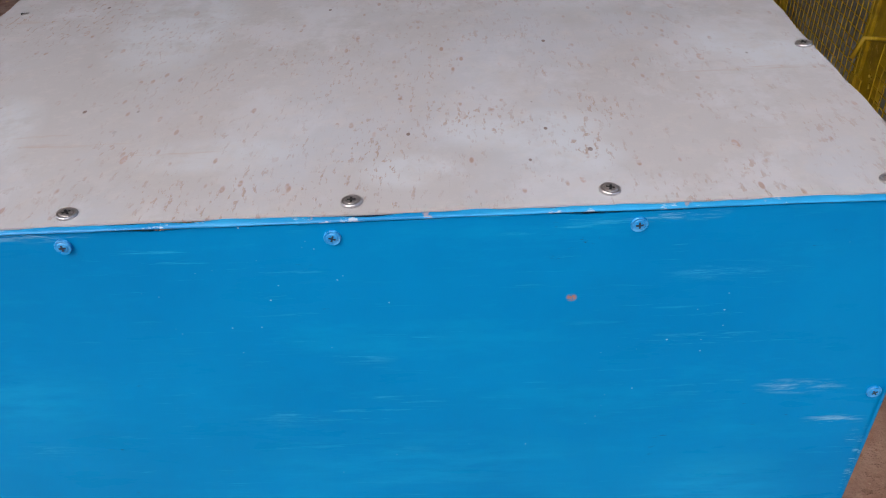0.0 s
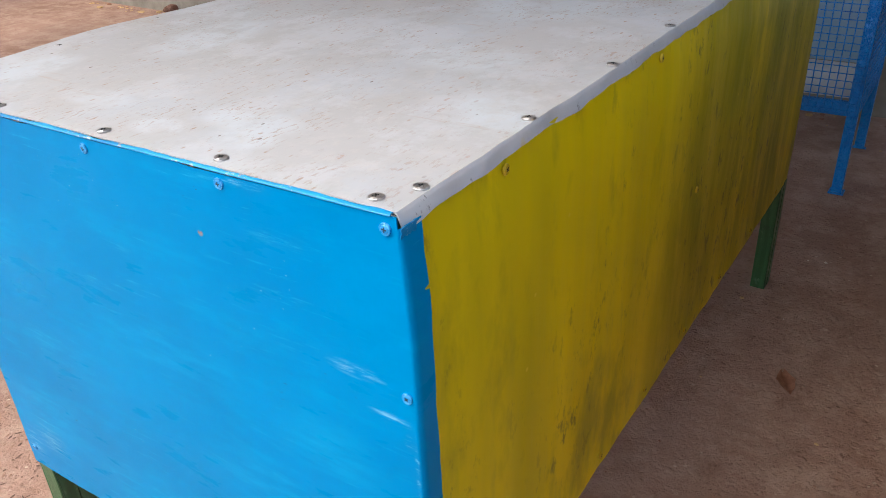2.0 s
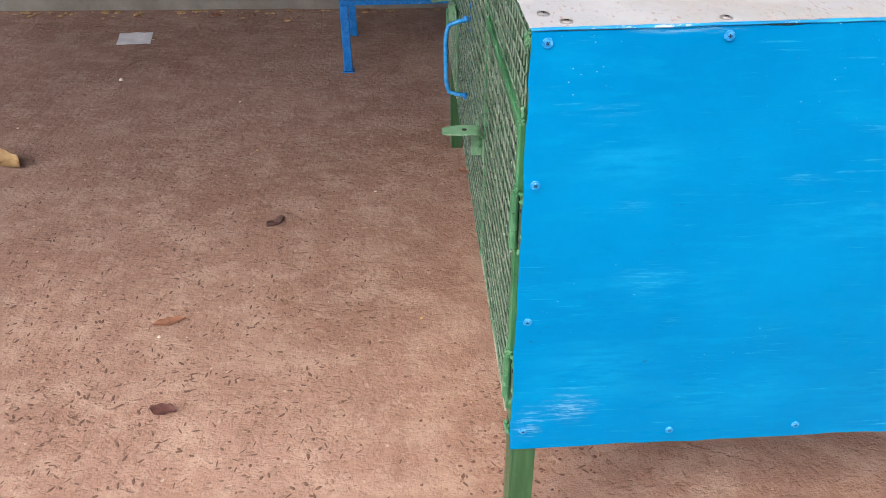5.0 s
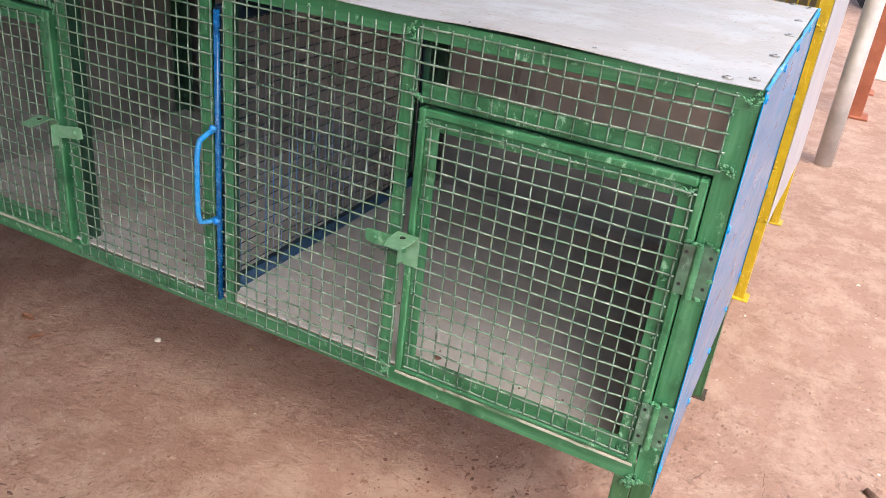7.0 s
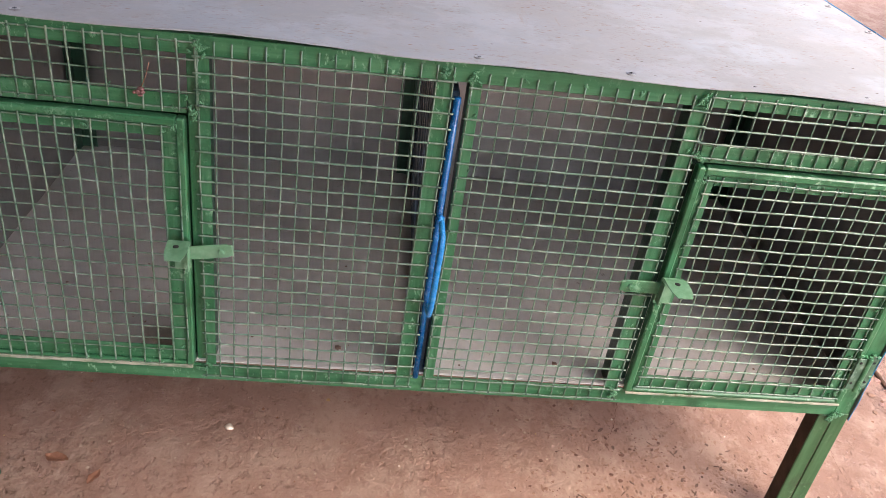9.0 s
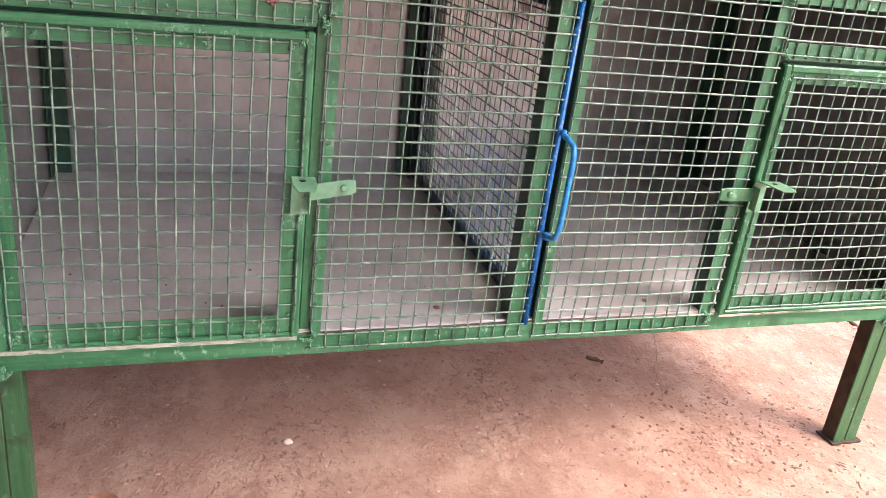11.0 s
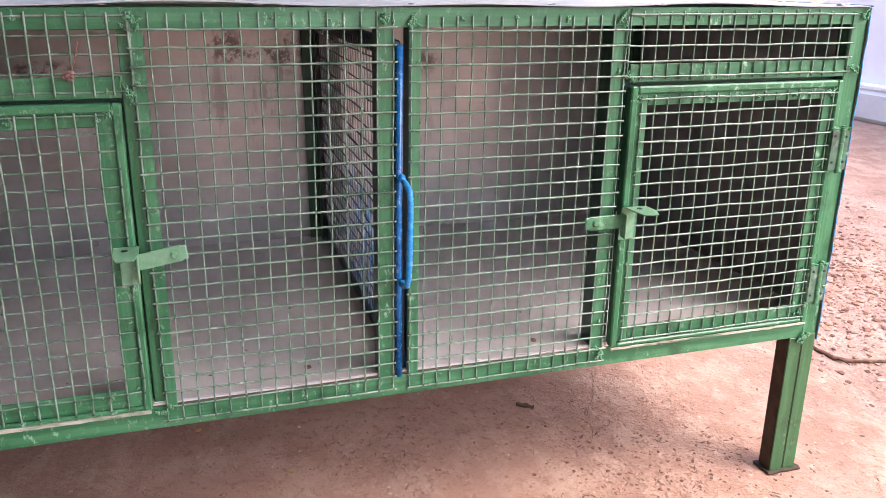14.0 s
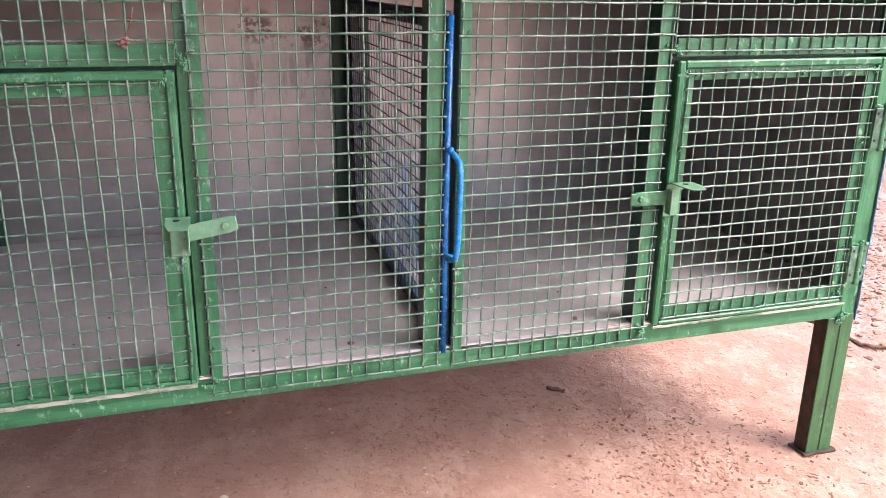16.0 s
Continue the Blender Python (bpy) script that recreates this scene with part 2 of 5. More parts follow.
def make_blue_sheet():
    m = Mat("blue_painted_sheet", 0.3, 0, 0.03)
    long = m.noise(5, 7, 0.68, m.stretch(1, 1.3, 6))
    wide = m.noise(3.2, 5, 0.65, m.stretch(1, 1, 1.4))
    c = m.mix(m.ramp(wide, (0.36, 0), (0.66, 1)), (0.0, 0.195, 0.45), (0.0, 0.232, 0.51))
    c = m.mix(m.ramp(long, (0.54, 0), (0.78, 0.4)), c, (0.002, 0.335, 0.60))
    hair = m.math("MULTIPLY", m.ramp(m.noise(70, 5, 0.7, m.stretch(1, 0.16, 3.2)), (0.60, 0), (0.70, 1)), m.ramp(m.noise(6, 4, 0.65, m.stretch(1, 1, 1.6, 2, 3, 1)), (0.46, 0), (0.62, 1)))
    c = m.mix(m.math("MULTIPLY", hair, 0.5), c, (0.03, 0.42, 0.66))
    thin = m.math("MULTIPLY", m.ramp(m.noise(22, 6, 0.7, m.stretch(1, 0.45, 6)), (0.6, 0), (0.72, 1)),
                  m.ramp(m.noise(5, 3, 0.5), (0.46, 0), (0.6, 1)))
    c = m.mix(m.math("MULTIPLY", thin, 0.6), c, (0.05, 0.43, 0.66))
    # broad dry brush smears
    brush = m.ramp(m.noise(12, 6, 0.7, m.stretch(1, 0.6, 3.5)), (0.42, 0), (0.62, 1))
    for y, z, ry, rz in ((0.12, 0.46, 0.12, 0.07), (0.30, 0.40, 0.14, 0.05), (0.56, 0.40, 0.12, 0.05), (0.22, 0.60, 0.12, 0.06), (0.12, 0.80, 0.1, 0.06), (0.60, 0.56, 0.15, 0.05), (0.45, 0.70, 0.16, 0.05), (0.70, 0.66, 0.09, 0.06)):
        c = m.mix(m.math("MULTIPLY", m.math("MULTIPLY", m.spot((0.87, y - 0.4, z), (1, ry, rz), 0.8), brush), 0.4), c, (0.01, 0.38, 0.66))
    # scrapes through to the sheet
    rag = m.ramp(m.noise(46, 8, 0.8, m.stretch(1, 0.3, 3.6)), (0.5, 0), (0.60, 1))
    for y, z, ry, rz in ((0.787, 0.744, 0.03, 0.008), (0.808, 0.722, 0.007, 0.011), (0.816, 0.69, 0.004, 0.05), (0.672, 0.905, 0.05, 0.011), (0.742, 0.455, 0.05, 0.016), (0.10, 0.86, 0.05, 0.012), (0.21, 0.955, 0.03, 0.01), (0.63, 0.955, 0.04, 0.008), (0.17, 0.62, 0.06, 0.03), (0.34, 0.76, 0.05, 0.008), (0.13, 0.73, 0.04, 0.012), (0.407, 0.83, 0.035, 0.008), (0.65, 0.37, 0.07, 0.03), (0.802, 0.36, 0.03, 0.022), (0.08, 0.39, 0.05, 0.035), (0.22, 0.545, 0.04, 0.012), (0.16, 0.955, 0.07, 0.008), (0.75, 0.785, 0.04, 0.01), (0.02, 0.36, 0.03, 0.04)):
        k = m.math("MULTIPLY", m.spot((0.87, y - 0.4, z), (1, ry, rz), 0.75), rag)
        rim = y > 0.73 or z > 0.92 or z < 0.40
        c = m.mix(m.math("MULTIPLY", k, 0.6 if rim else 0.38), c, (0.24, 0.52, 0.68) if rim else (0.05, 0.42, 0.66))
    chip = m.math("MULTIPLY", m.ramp(m.cells(26), (0.03, 1), (0.06, 0)), m.ramp(m.noise(9, 2, 0.5, m.stretch(1, 1, 1, 3, 5, 1)), (0.66, 0), (0.7, 1)))
    c = m.mix(chip, c, (0.75, 0.78, 0.8))
    rusty = m.math("MULTIPLY", m.spot((0.87, 0.165, 0.885), (1, 0.0045, 0.004), 0.5), m.ramp(m.noise(260, 3, 0.7), (0.42, 0.2), (0.5, 1)))
    c = m.mix(rusty, c, (0.30, 0.17, 0.12))
    tiny = m.math("MULTIPLY", m.ramp(m.cells(95), (0.05, 1), (0.08, 0)), m.ramp(m.noise(6, 4, 0.6, m.stretch(1, 1, 1, 8, 1, 4)), (0.58, 0), (0.64, 1)))
    c = m.mix(m.math("MULTIPLY", tiny, 0.7), c, (0.45, 0.55, 0.62))
    grime = m.math("MULTIPLY", m.ramp(m.noise(85, 5, 0.75, m.stretch(1, 0.5, 1.6)), (0.62, 0), (0.67, 1)), m.ramp(m.noise(7, 3, 0.6, m.stretch(1, 1, 1, 1, 6, 2)), (0.60, 0), (0.66, 0.8)))
    c = m.mix(grime, c, (0.03, 0.06, 0.10))
    m.color(c)
    for key, v in (("Coat Weight", 1.0), ("Coat Roughness", 0.12), ("Coat IOR", 1.05)):
        m.b.inputs[key].default_value = v
    m.set(m.b, "Roughness", m.ramp(long, (0.3, 0.24), (0.75, 0.4)))
    m.bump(m.noise(3.0, 3), 0.14, 0.02).bump(m.noise(90, 4, 0.6, m.stretch(1, 0.2, 2)), 0.02, 0.001)
    return m.mat


def make_chipped_edge():
    m = Mat("chipped_blue_edge_paint", 0.4, 0, 0.3)
    n = m.noise(38, 6, 0.75, m.stretch(1, 0.5, 1))
    c = m.mix(m.ramp(m.noise(20, 4, 0.6, m.stretch(1, 0.4, 1)), (0.4, 0), (0.6, 1)), (0.0, 0.195, 0.45), (0.02, 0.30, 0.58))
    c = m.mix(m.ramp(n, (0.56, 0), (0.60, 0.8)), c, (0.45, 0.54, 0.60))
    m.color(m.mix(m.ramp(m.noise(24, 5, 0.7, m.stretch(1, 1, 1, 4, 1, 0)), (0.66, 0), (0.69, 0.7)), c, (0.42, 0.30, 0.24)))
    m.bump(n, 0.5, 0.002)
    return m.mat


def make_roof():
    m = Mat("whitewashed_roof_sheet", 0.5, 0, 0.2)
    big = m.noise(3.2, 5, 0.6)
    c = m.mix(m.ramp(big, (0.35, 0), (0.68, 1)), (0.365, 0.362, 0.360), (0.412, 0.411, 0.415))
    c = m.mix(m.ramp(m.noise(3.4, 6, 0.62, m.stretch(1, 1.6, 1, 4, 2, 0)), (0.49, 0), (0.6, 0.75)), c, (0.399, 0.421, 0.451))
    wash = m.ramp(m.noise(5.2, 7, 0.7, m.stretch(1, 1, 1, 7, 3, 0)), (0.50, 0), (0.58, 0.7))
    c = m.mix(wash, c, (0.45, 0.465, 0.485))
    rim = m.ramp(m.noise(18, 5, 0.65), (0.36, 0), (0.5, 1))
    for x, y, rx, ry in ((-0.26, 0.752, 0.03, 0.04), (-0.225, 0.78, 0.022, 0.035), (-0.113, 0.535, 0.025, 0.06), (-0.056, 0.455, 0.018, 0.03), (-0.072, 0.572, 0.02, 0.03), (-0.765, 0.575, 0.12, 0.09),
                         (-0.14, 0.095, 0.05, 0.035), (-0.09, 0.30, 0.02, 0.05), (-0.42, 0.62, 0.05, 0.07), (-0.36, 0.2, 0.09, 0.05)):
        c = m.mix(m.math("MULTIPLY", m.math("MULTIPLY", m.spot((x + 0.869, y - 0.4, 0.96), (rx * 1.5, ry * 1.5, 1), 0.4), rim), 0.65), c, (0.46, 0.50, 0.53))
    dust = m.ramp(m.noise(6, 6, 0.7), (0.5, 0), (0.75, 0.4))
    c = m.mix(dust, c, (0.374, 0.336, 0.302))
    c = m.mix(m.ramp(m.noise(48, 5, 0.75), (0.5, 0), (0.68, 0.5)), c, (0.451, 0.438, 0.425))
    near = m.ramp(m.noise(2.6, 3, 0.5, m.stretch(1, 1, 1, 9, 1, 0)), (0.34, 0.4), (0.56, 1))
    clump = m.ramp(m.noise(11, 5, 0.75), (0.44, 0), (0.6, 1))
    fine = m.math("MULTIPLY", m.ramp(m.noise(150, 3, 0.65, m.stretch(0.55, 1.4, 1)), (0.56, 0), (0.64, 1)), clump)
    c = m.mix(m.math("MULTIPLY", m.math("MULTIPLY", fine, near), 0.7), c, (0.306, 0.212, 0.157))
    speck = m.math("MULTIPLY", m.ramp(m.cells(58, m.stretch(0.6, 1.5, 1)), (0.12, 1), (0.2, 0)), m.ramp(m.noise(16, 4, 0.7), (0.5, 0), (0.58, 1)))
    c = m.mix(m.math("MULTIPLY", m.math("MULTIPLY", speck, near), 0.75), c, (0.289, 0.174, 0.119))
    ring = m.math("MULTIPLY", m.ramp(m.cells(30, m.stretch(0.6, 1.5, 1, 3, 4, 0)), (0.06, 0.5), (0.11, 1), (0.15, 0)), m.ramp(m.noise(8, 4, 0.7, m.stretch(1, 1, 1, 6, 2, 0)), (0.5, 0), (0.56, 1)))
    c = m.mix(m.math("MULTIPLY", m.math("MULTIPLY", ring, m.ramp(m.noise(120, 3, 0.7), (0.42, 0.1), (0.55, 1))), 0.55), c, (0.340, 0.191, 0.128))
    pit = m.math("MULTIPLY", m.ramp(m.cells(24, m.stretch(0.8, 1.3, 1, 1, 8, 0)), (0.045, 1), (0.065, 0)), m.ramp(m.noise(5, 3, 0.6), (0.46, 0), (0.52, 1)))
    c = m.mix(m.math("MULTIPLY", pit, 0.85), c, (0.136, 0.085, 0.068))
    line = m.math("MULTIPLY", m.ramp(m.noise(22, 5, 0.7, m.stretch(0.9, 0.12, 1, 1, 7, 0)), (0.64, 0), (0.70, 1)), 0.5)
    c = m.mix(line, c, (0.383, 0.289, 0.221))
    m.color(c)
    m.set(m.b, "Roughness", m.ramp(big, (0.3, 0.56), (0.7, 0.7)))
    m.bump(m.noise(2.6, 2, 0.5), 0.5, 0.02).bump(m.noise(140, 3), 0.06, 0.001).bump(fine, 0.3, 0.0012)
    return m.mat


def make_lip():
    m = Mat("scuffed_grey_white_lip", 0.45)
    c = m.mix(m.ramp(m.noise(7, 5, 0.65), (0.35, 0), (0.68, 1)), (0.44, 0.44, 0.445), (0.54, 0.54, 0.545))
    c = m.mix(m.ramp(m.noise(55, 5, 0.7, m.stretch(1, 1, 0.5)), (0.62, 0), (0.68, 0.8)), c, (0.13, 0.12, 0.115))
    c = m.mix(m.ramp(m.noise(11, 4, 0.6, m.stretch(1, 1, 1, 2, 5, 0)), (0.62, 0), (0.67, 0.5)), c, (0.50, 0.42, 0.12))
    m.color(c).bump(m.noise(40, 4), 0.3, 0.002)
    return m.mat


def make_worn():
    m = Mat("worn_cream_edge", 0.6)
    c = m.mix(m.ramp(m.noise(30, 5, 0.7, m.stretch(0.25, 1, 1)), (0.40, 0), (0.56, 1)), (0.10, 0.17, 0.10), (0.46, 0.46, 0.38))
    m.color(m.mix(m.ramp(m.noise(45, 5, 0.7), (0.6, 0), (0.68, 0.9)), c, (0.14, 0.10, 0.07))).bump(m.noise(60, 4), 0.4, 0.002)
    return m.mat


def make_yellow_sheet():
    m = Mat("mustard_painted_sheet", 0.34, 0, 0.18)
    v = m.noise(5.5, 4, 0.6, m.stretch(1, 1, 0.12))
    c = m.mix(m.ramp(v, (0.3, 0), (0.7, 1)), (0.64, 0.49, 0.003), (0.84, 0.65, 0.004))
    c = m.mix(m.ramp(m.noise(9, 5, 0.65, m.stretch(1, 1, 0.4)), (0.53, 0), (0.70, 0.7)), c, (0.28, 0.25, 0.015))
    # grime and olive darkening, mostly on the far half, painting in its dark reflection
    blotch = m.noise(7, 6, 0.7, m.stretch(1, 1, 0.22, 1, 0, 4))
    c = m.mix(m.math("MULTIPLY", m.ramp(blotch, (0.40, 0.1), (0.60, 0.9)), m.spot((-0.38, 0.42, 0.62), (0.75, 0.6, 0.6), 0.5)), c, (0.27, 0.25, 0.01))
    c = m.mix(m.ramp(m.noise(2.4, 4, 0.6, m.stretch(1, 1, 0.15, 4, 0, 2)), (0.45, 0), (0.62, 0.6)), c, (0.36, 0.31, 0.008))
    grime = m.math("MULTIPLY", m.ramp(m.noise(38, 6, 0.75, m.stretch(1, 1, 0.5)), (0.55, 0), (0.64, 0.8)), m.ramp(m.noise(4, 4, 0.6, m.stretch(1, 1, 0.5, 2, 2, 2)), (0.47, 0), (0.60, 1)))
    c = m.mix(grime, c, (0.10, 0.09, 0.03))
    c = m.mix(m.math("MULTIPLY", m.ramp(m.cells(16), (0.03, 1), (0.06, 0)), 0.6), c, (0.75, 0.6, 0.1))
    m.color(c)
    m.set(m.b, "Roughness", m.ramp(blotch, (0.3, 0.28), (0.7, 0.46)))
    m.bump(v, 0.5, 0.012).bump(m.noise(60, 3), 0.1, 0.002)
    return m.mat


def make_bare_metal():
    m = Mat("bare_galvanised_sheet", 0.24, 0.92)
    w = m.noise(2.6, 3, 0.5, m.stretch(1, 1, 0.25))
    c = m.mix(m.ramp(m.noise(5, 5, 0.65), (0.4, 0), (0.7, 1)), (0.37, 0.362, 0.354), (0.49, 0.478, 0.467))
    c = m.mix(m.ramp(m.noise(22, 5, 0.75), (0.63, 0), (0.72, 0.6)), c, (0.16, 0.15, 0.15))
    # pale upright bands: soft outdoor reflections painted into the sheet colour
    mirror_band = m.noise(3.2, 3, 0.5, m.stretch(1, 1, 0.04, 2, 0, 0))
    c = m.mix(m.ramp(mirror_band, (0.42, 0), (0.60, 0.55)), c, (0.55, 0.535, 0.52))
    rag = m.ramp(m.noise(30, 6, 0.75), (0.48, 0), (0.56, 1))
    drip = m.ramp(m.noise(34, 5, 0.7, m.stretch(1, 1, 0.18)), (0.54, 0), (0.62, 1))
    for x, z, rx, rz in ((-1.10, 0.85, 0.06, 0.05), (-1.03, 0.83, 0.09, 0.04), (-0.95, 0.83, 0.06, 0.06), (-0.62, 0.80, 0.07, 0.04), (-1.5, 0.80, 0.1, 0.03)):
        c = m.mix(m.math("MULTIPLY", m.math("MULTIPLY", m.spot((x + 0.869, 0.42, z), (rx, 0.3, rz), 0.5), rag), 0.8), c, (0.085, 0.062, 0.06))
        c = m.mix(m.math("MULTIPLY", m.math("MULTIPLY", m.spot((x + 0.869, 0.42, z - 0.12), (rx * 1.3, 0.3, rz * 3.5), 0.7), drip), 0.4), c, (0.15, 0.125, 0.12))
    m.color(c)
    m.set(m.b, "Roughness", m.ramp(m.noise(9, 5, 0.7), (0.35, 0.3), (0.7, 0.44)))
    m.bump(w, 0.18, 0.02)
    return m.mat


def make_inner_end():
    m = Mat("dull_grey_inner_sheet", 0.5, 0.3)
    c = m.mix(m.ramp(m.noise(5, 5, 0.65), (0.4, 0), (0.7, 1)), (0.23, 0.225, 0.215), (0.32, 0.31, 0.30))
    m.color(m.mix(m.ramp(m.noise(26, 5, 0.75), (0.6, 0), (0.72, 0.6)), c, (0.1, 0.095, 0.09)))
    m.bump(m.noise(4, 3), 0.2, 0.01)
    return m.mat


def make_floor_sheet():
    m = Mat("pale_grey_floor_sheet", 0.45)
    c = m.mix(m.ramp(m.noise(4, 6, 0.65), (0.38, 0), (0.7, 1)), (0.52, 0.493, 0.475), (0.67, 0.638, 0.62))
    c = m.mix(m.ramp(m.noise(40, 5, 0.75), (0.64, 0), (0.72, 0.8)), c, (0.2, 0.16, 0.145))
    m.color(c)
    m.set(m.b, "Roughness", m.ramp(m.noise(12, 4, 0.6), (0.3, 0.35), (0.7, 0.6)))
    m.bump(m.noise(70, 4), 0.12, 0.002)
    return m.mat


def loose_soil(m):
    """Colour and relief of loose pinkish soil with clods and dark hollows."""
    c = m.mix(m.ramp(m.noise(3, 6, 0.7), (0.36, 0), (0.68, 1)), (0.30, 0.18, 0.138), (0.45, 0.305, 0.245))
    c = m.mix(m.ramp(m.noise(28, 5, 0.75), (0.56, 0), (0.68, 0.75)), c, (0.21, 0.125, 0.095))
    c = m.mix(m.ramp(m.cells(48), (0.1, 0.4), (0.3, 0)), c, (0.52, 0.38, 0.33))
    return c, m.mix(0.4, m.noise(38, 6, 0.72), m.cells(55))


def make_ground():
    m = Mat("dusty_trodden_soil_slab", 0.92, 0, 0.25)
    big = m.noise(0.9, 6, 0.65)
    c = m.mix(m.ramp(big, (0.35, 0), (0.68, 1)), (0.272, 0.158, 0.114), (0.392, 0.250, 0.192))
    c = m.mix(m.ramp(m.noise(4.5, 6, 0.7), (0.5, 0), (0.72, 0.65)), c, (0.45, 0.31, 0.245))
    c = m.mix(m.ramp(m.noise(13, 5, 0.7), (0.6, 0), (0.75, 0.6)), c, (0.15, 0.082, 0.056))
    c = m.mix(m.ramp(m.noise(34, 3, 0.6), (0.62, 0), (0.72, 0.5)), c, (0.52, 0.38, 0.29))
    # pale dust swept into patches, and darker scuffs
    swept = m.ramp(m.noise(8.5, 7, 0.72, m.stretch(1, 0.7, 1, 5, 2, 0)), (0.47, 0), (0.60, 0.6))
    c = m.mix(swept, c, (0.46, 0.325, 0.25))
    c = m.mix(m.ramp(m.noise(6, 7, 0.75, m.stretch(0.8, 1.2, 1, 1, 9, 0)), (0.55, 0), (0.66, 0.55)), c, (0.235, 0.135, 0.097))
    # small dark flakes trodden in, in some places only
    flake = m.math("MULTIPLY", m.ramp(m.cells(42, m.stretch(1.5, 0.8, 1)), (0.14, 1), (0.22, 0)), m.ramp(m.noise(3.2, 4, 0.6, m.stretch(1, 1, 1, 3, 1, 0)), (0.5, 0), (0.66, 0.8)))
    c = m.mix(flake, c, (0.17, 0.10, 0.07))
    # dents and crumbs trodden in
    pit = m.math("MULTIPLY", m.ramp(m.noise(62, 4, 0.6, m.stretch(1, 0.7, 1)), (0.56, 0), (0.66, 1)), m.ramp(m.noise(2.2, 4, 0.6, m.stretch(1, 1, 1, 7, 3, 0)), (0.42, 0.15), (0.6, 0.8)))
    c = m.mix(m.math("MULTIPLY", pit, 0.42), c, (0.15, 0.083, 0.058))
    pale = m.math("MULTIPLY", m.ramp(m.cells(17), (0.05, 1), (0.08, 0)), 0.55)
    c = m.mix(pale, c, (0.6, 0.48, 0.36))
    # loose soil beyond the slab's worn edge
    sep = m.nt.nodes.new("ShaderNodeSeparateXYZ")
    m.nt.links.new(m.tc, sep.inputs[0])

    def line(op, a, b):
        n = m.nt.nodes.new("ShaderNodeMath")
        n.operation = op
        m.set(n, 0, a), m.set(n, 1, b)
        return n.outputs[0]

    yc = line("MINIMUM", line("MAXIMUM", sep.outputs[1], 0.0), 0.75)
    wob = line("MULTIPLY", line("SUBTRACT", m.noise(7, 6, 0.7), 0.5), 0.16)
    past = line("ADD", line("SUBTRACT", sep.outputs[0], line("ADD", line("MULTIPLY", yc, 0.27), 0.29)), wob)
    inside = m.math("MULTIPLY", m.math("MULTIPLY", past, 26.0), m.math("MULTIPLY", line("ADD", line("ADD", sep.outputs[1], 0.05), wob), 6.0))
    inside = m.math("MULTIPLY", inside, m.math("MULTIPLY", line("ADD", line("SUBTRACT", 2.2, sep.outputs[1]), line("MULTIPLY", wob, 4.0)), 3.0))
    inside = m.math("MULTIPLY", inside, m.math("MULTIPLY", line("SUBTRACT", 2.5, sep.outputs[0]), 3.0))
    c2, h2 = loose_soil(m)
    c = m.mix(inside, c, c2)
    m.color(c)
    h = m.noise(26, 6, 0.7)
    m.bump(m.noise(120, 4), 0.35, 0.004).bump(h, 0.8, 0.014).bump(flake, 0.5, 0.005).bump(m.math("SUBTRACT", 1.0, pit), 0.7, 0.006).bump(m.math("MULTIPLY", h2, inside), 0.9, 0.02)
    return m.mat


def make_rough_soil():
    m = Mat("loose_gravelly_soil", 0.95, 0, 0.2)
    c, h = loose_soil(m)
    m.color(c).bump(h, 0.9, 0.02)
    return m.mat


def make_plain(name, a, b, scale=12, rough=0.8, metal=0.0, bumped=0.3):
    m = Mat(name, rough, metal, 0.35)
    n = m.noise(scale, 5, 0.65)
    m.color(m.mix(m.ramp(n, (0.35, 0), (0.7, 1)), a, b))
    m.bump(m.noise(scale * 6, 4), bumped, 0.004)
    return m.mat


def make_divider_wire():
    """Dull galvanised wire, tinted blue over its lower front part."""
    m = Mat("blue_tinted_galvanised_wire", 0.4, 0.25, 0.35)
    c = m.mix(m.ramp(m.noise(30, 5, 0.65), (0.35, 0), (0.7, 1)), (0.21, 0.20, 0.20), (0.34, 0.325, 0.32))
    blotch = m.math("MULTIPLY", m.spot((0, -0.16, 0.13), (1, 0.34, 0.22), 0.55), m.ramp(m.noise(9, 4, 0.6), (0.38, 0.25), (0.55, 1)))
    m.color(m.mix(blotch, c, (0.06, 0.17, 0.36))).bump(m.noise(180, 4), 0.3, 0.004)
    return m.mat


GREEN = gloss_paint("green_gloss_paint", (0.045, 0.175, 0.080), (0.105, 0.285, 0.150), (0.028, 0.12, 0.055))
GREEN_ALONG = gloss_paint("green_gloss_paint_brushed_along", (0.028, 0.145, 0.06), (0.08, 0.25, 0.125), (0.018, 0.095, 0.04), 0.34, (0.6, 9, 9), 0.9)
GREEN_UP = gloss_paint("green_gloss_paint_brushed_upright", (0.028, 0.145, 0.06), (0.08, 0.25, 0.125), (0.018, 0.095, 0.04), 0.34, (9, 9, 0.6), 0.9)
# leg green with the shade below the cage mixed into its colour
GREEN_LEG = gloss_paint("worn_shaded_green_leg_paint", (0.026, 0.09, 0.033), (0.055, 0.15, 0.065), (0.026, 0.045, 0.022), 0.4, (9, 9, 0.6), 0.35)
# darkened green: puts shade into recessed steel, also marks dirty wire joints
GREEN_SHADED_DIRTY = gloss_paint("shaded_dirty_green", (0.012, 0.05, 0.03), (0.03, 0.10, 0.055), (0.008, 0.03, 0.02), 0.4, (9, 9, 0.6), 0.3)
GREEN_LIGHT = gloss_paint("pale_green_paint", (0.13, 0.29, 0.165), (0.22, 0.38, 0.25), (0.075, 0.20, 0.105))
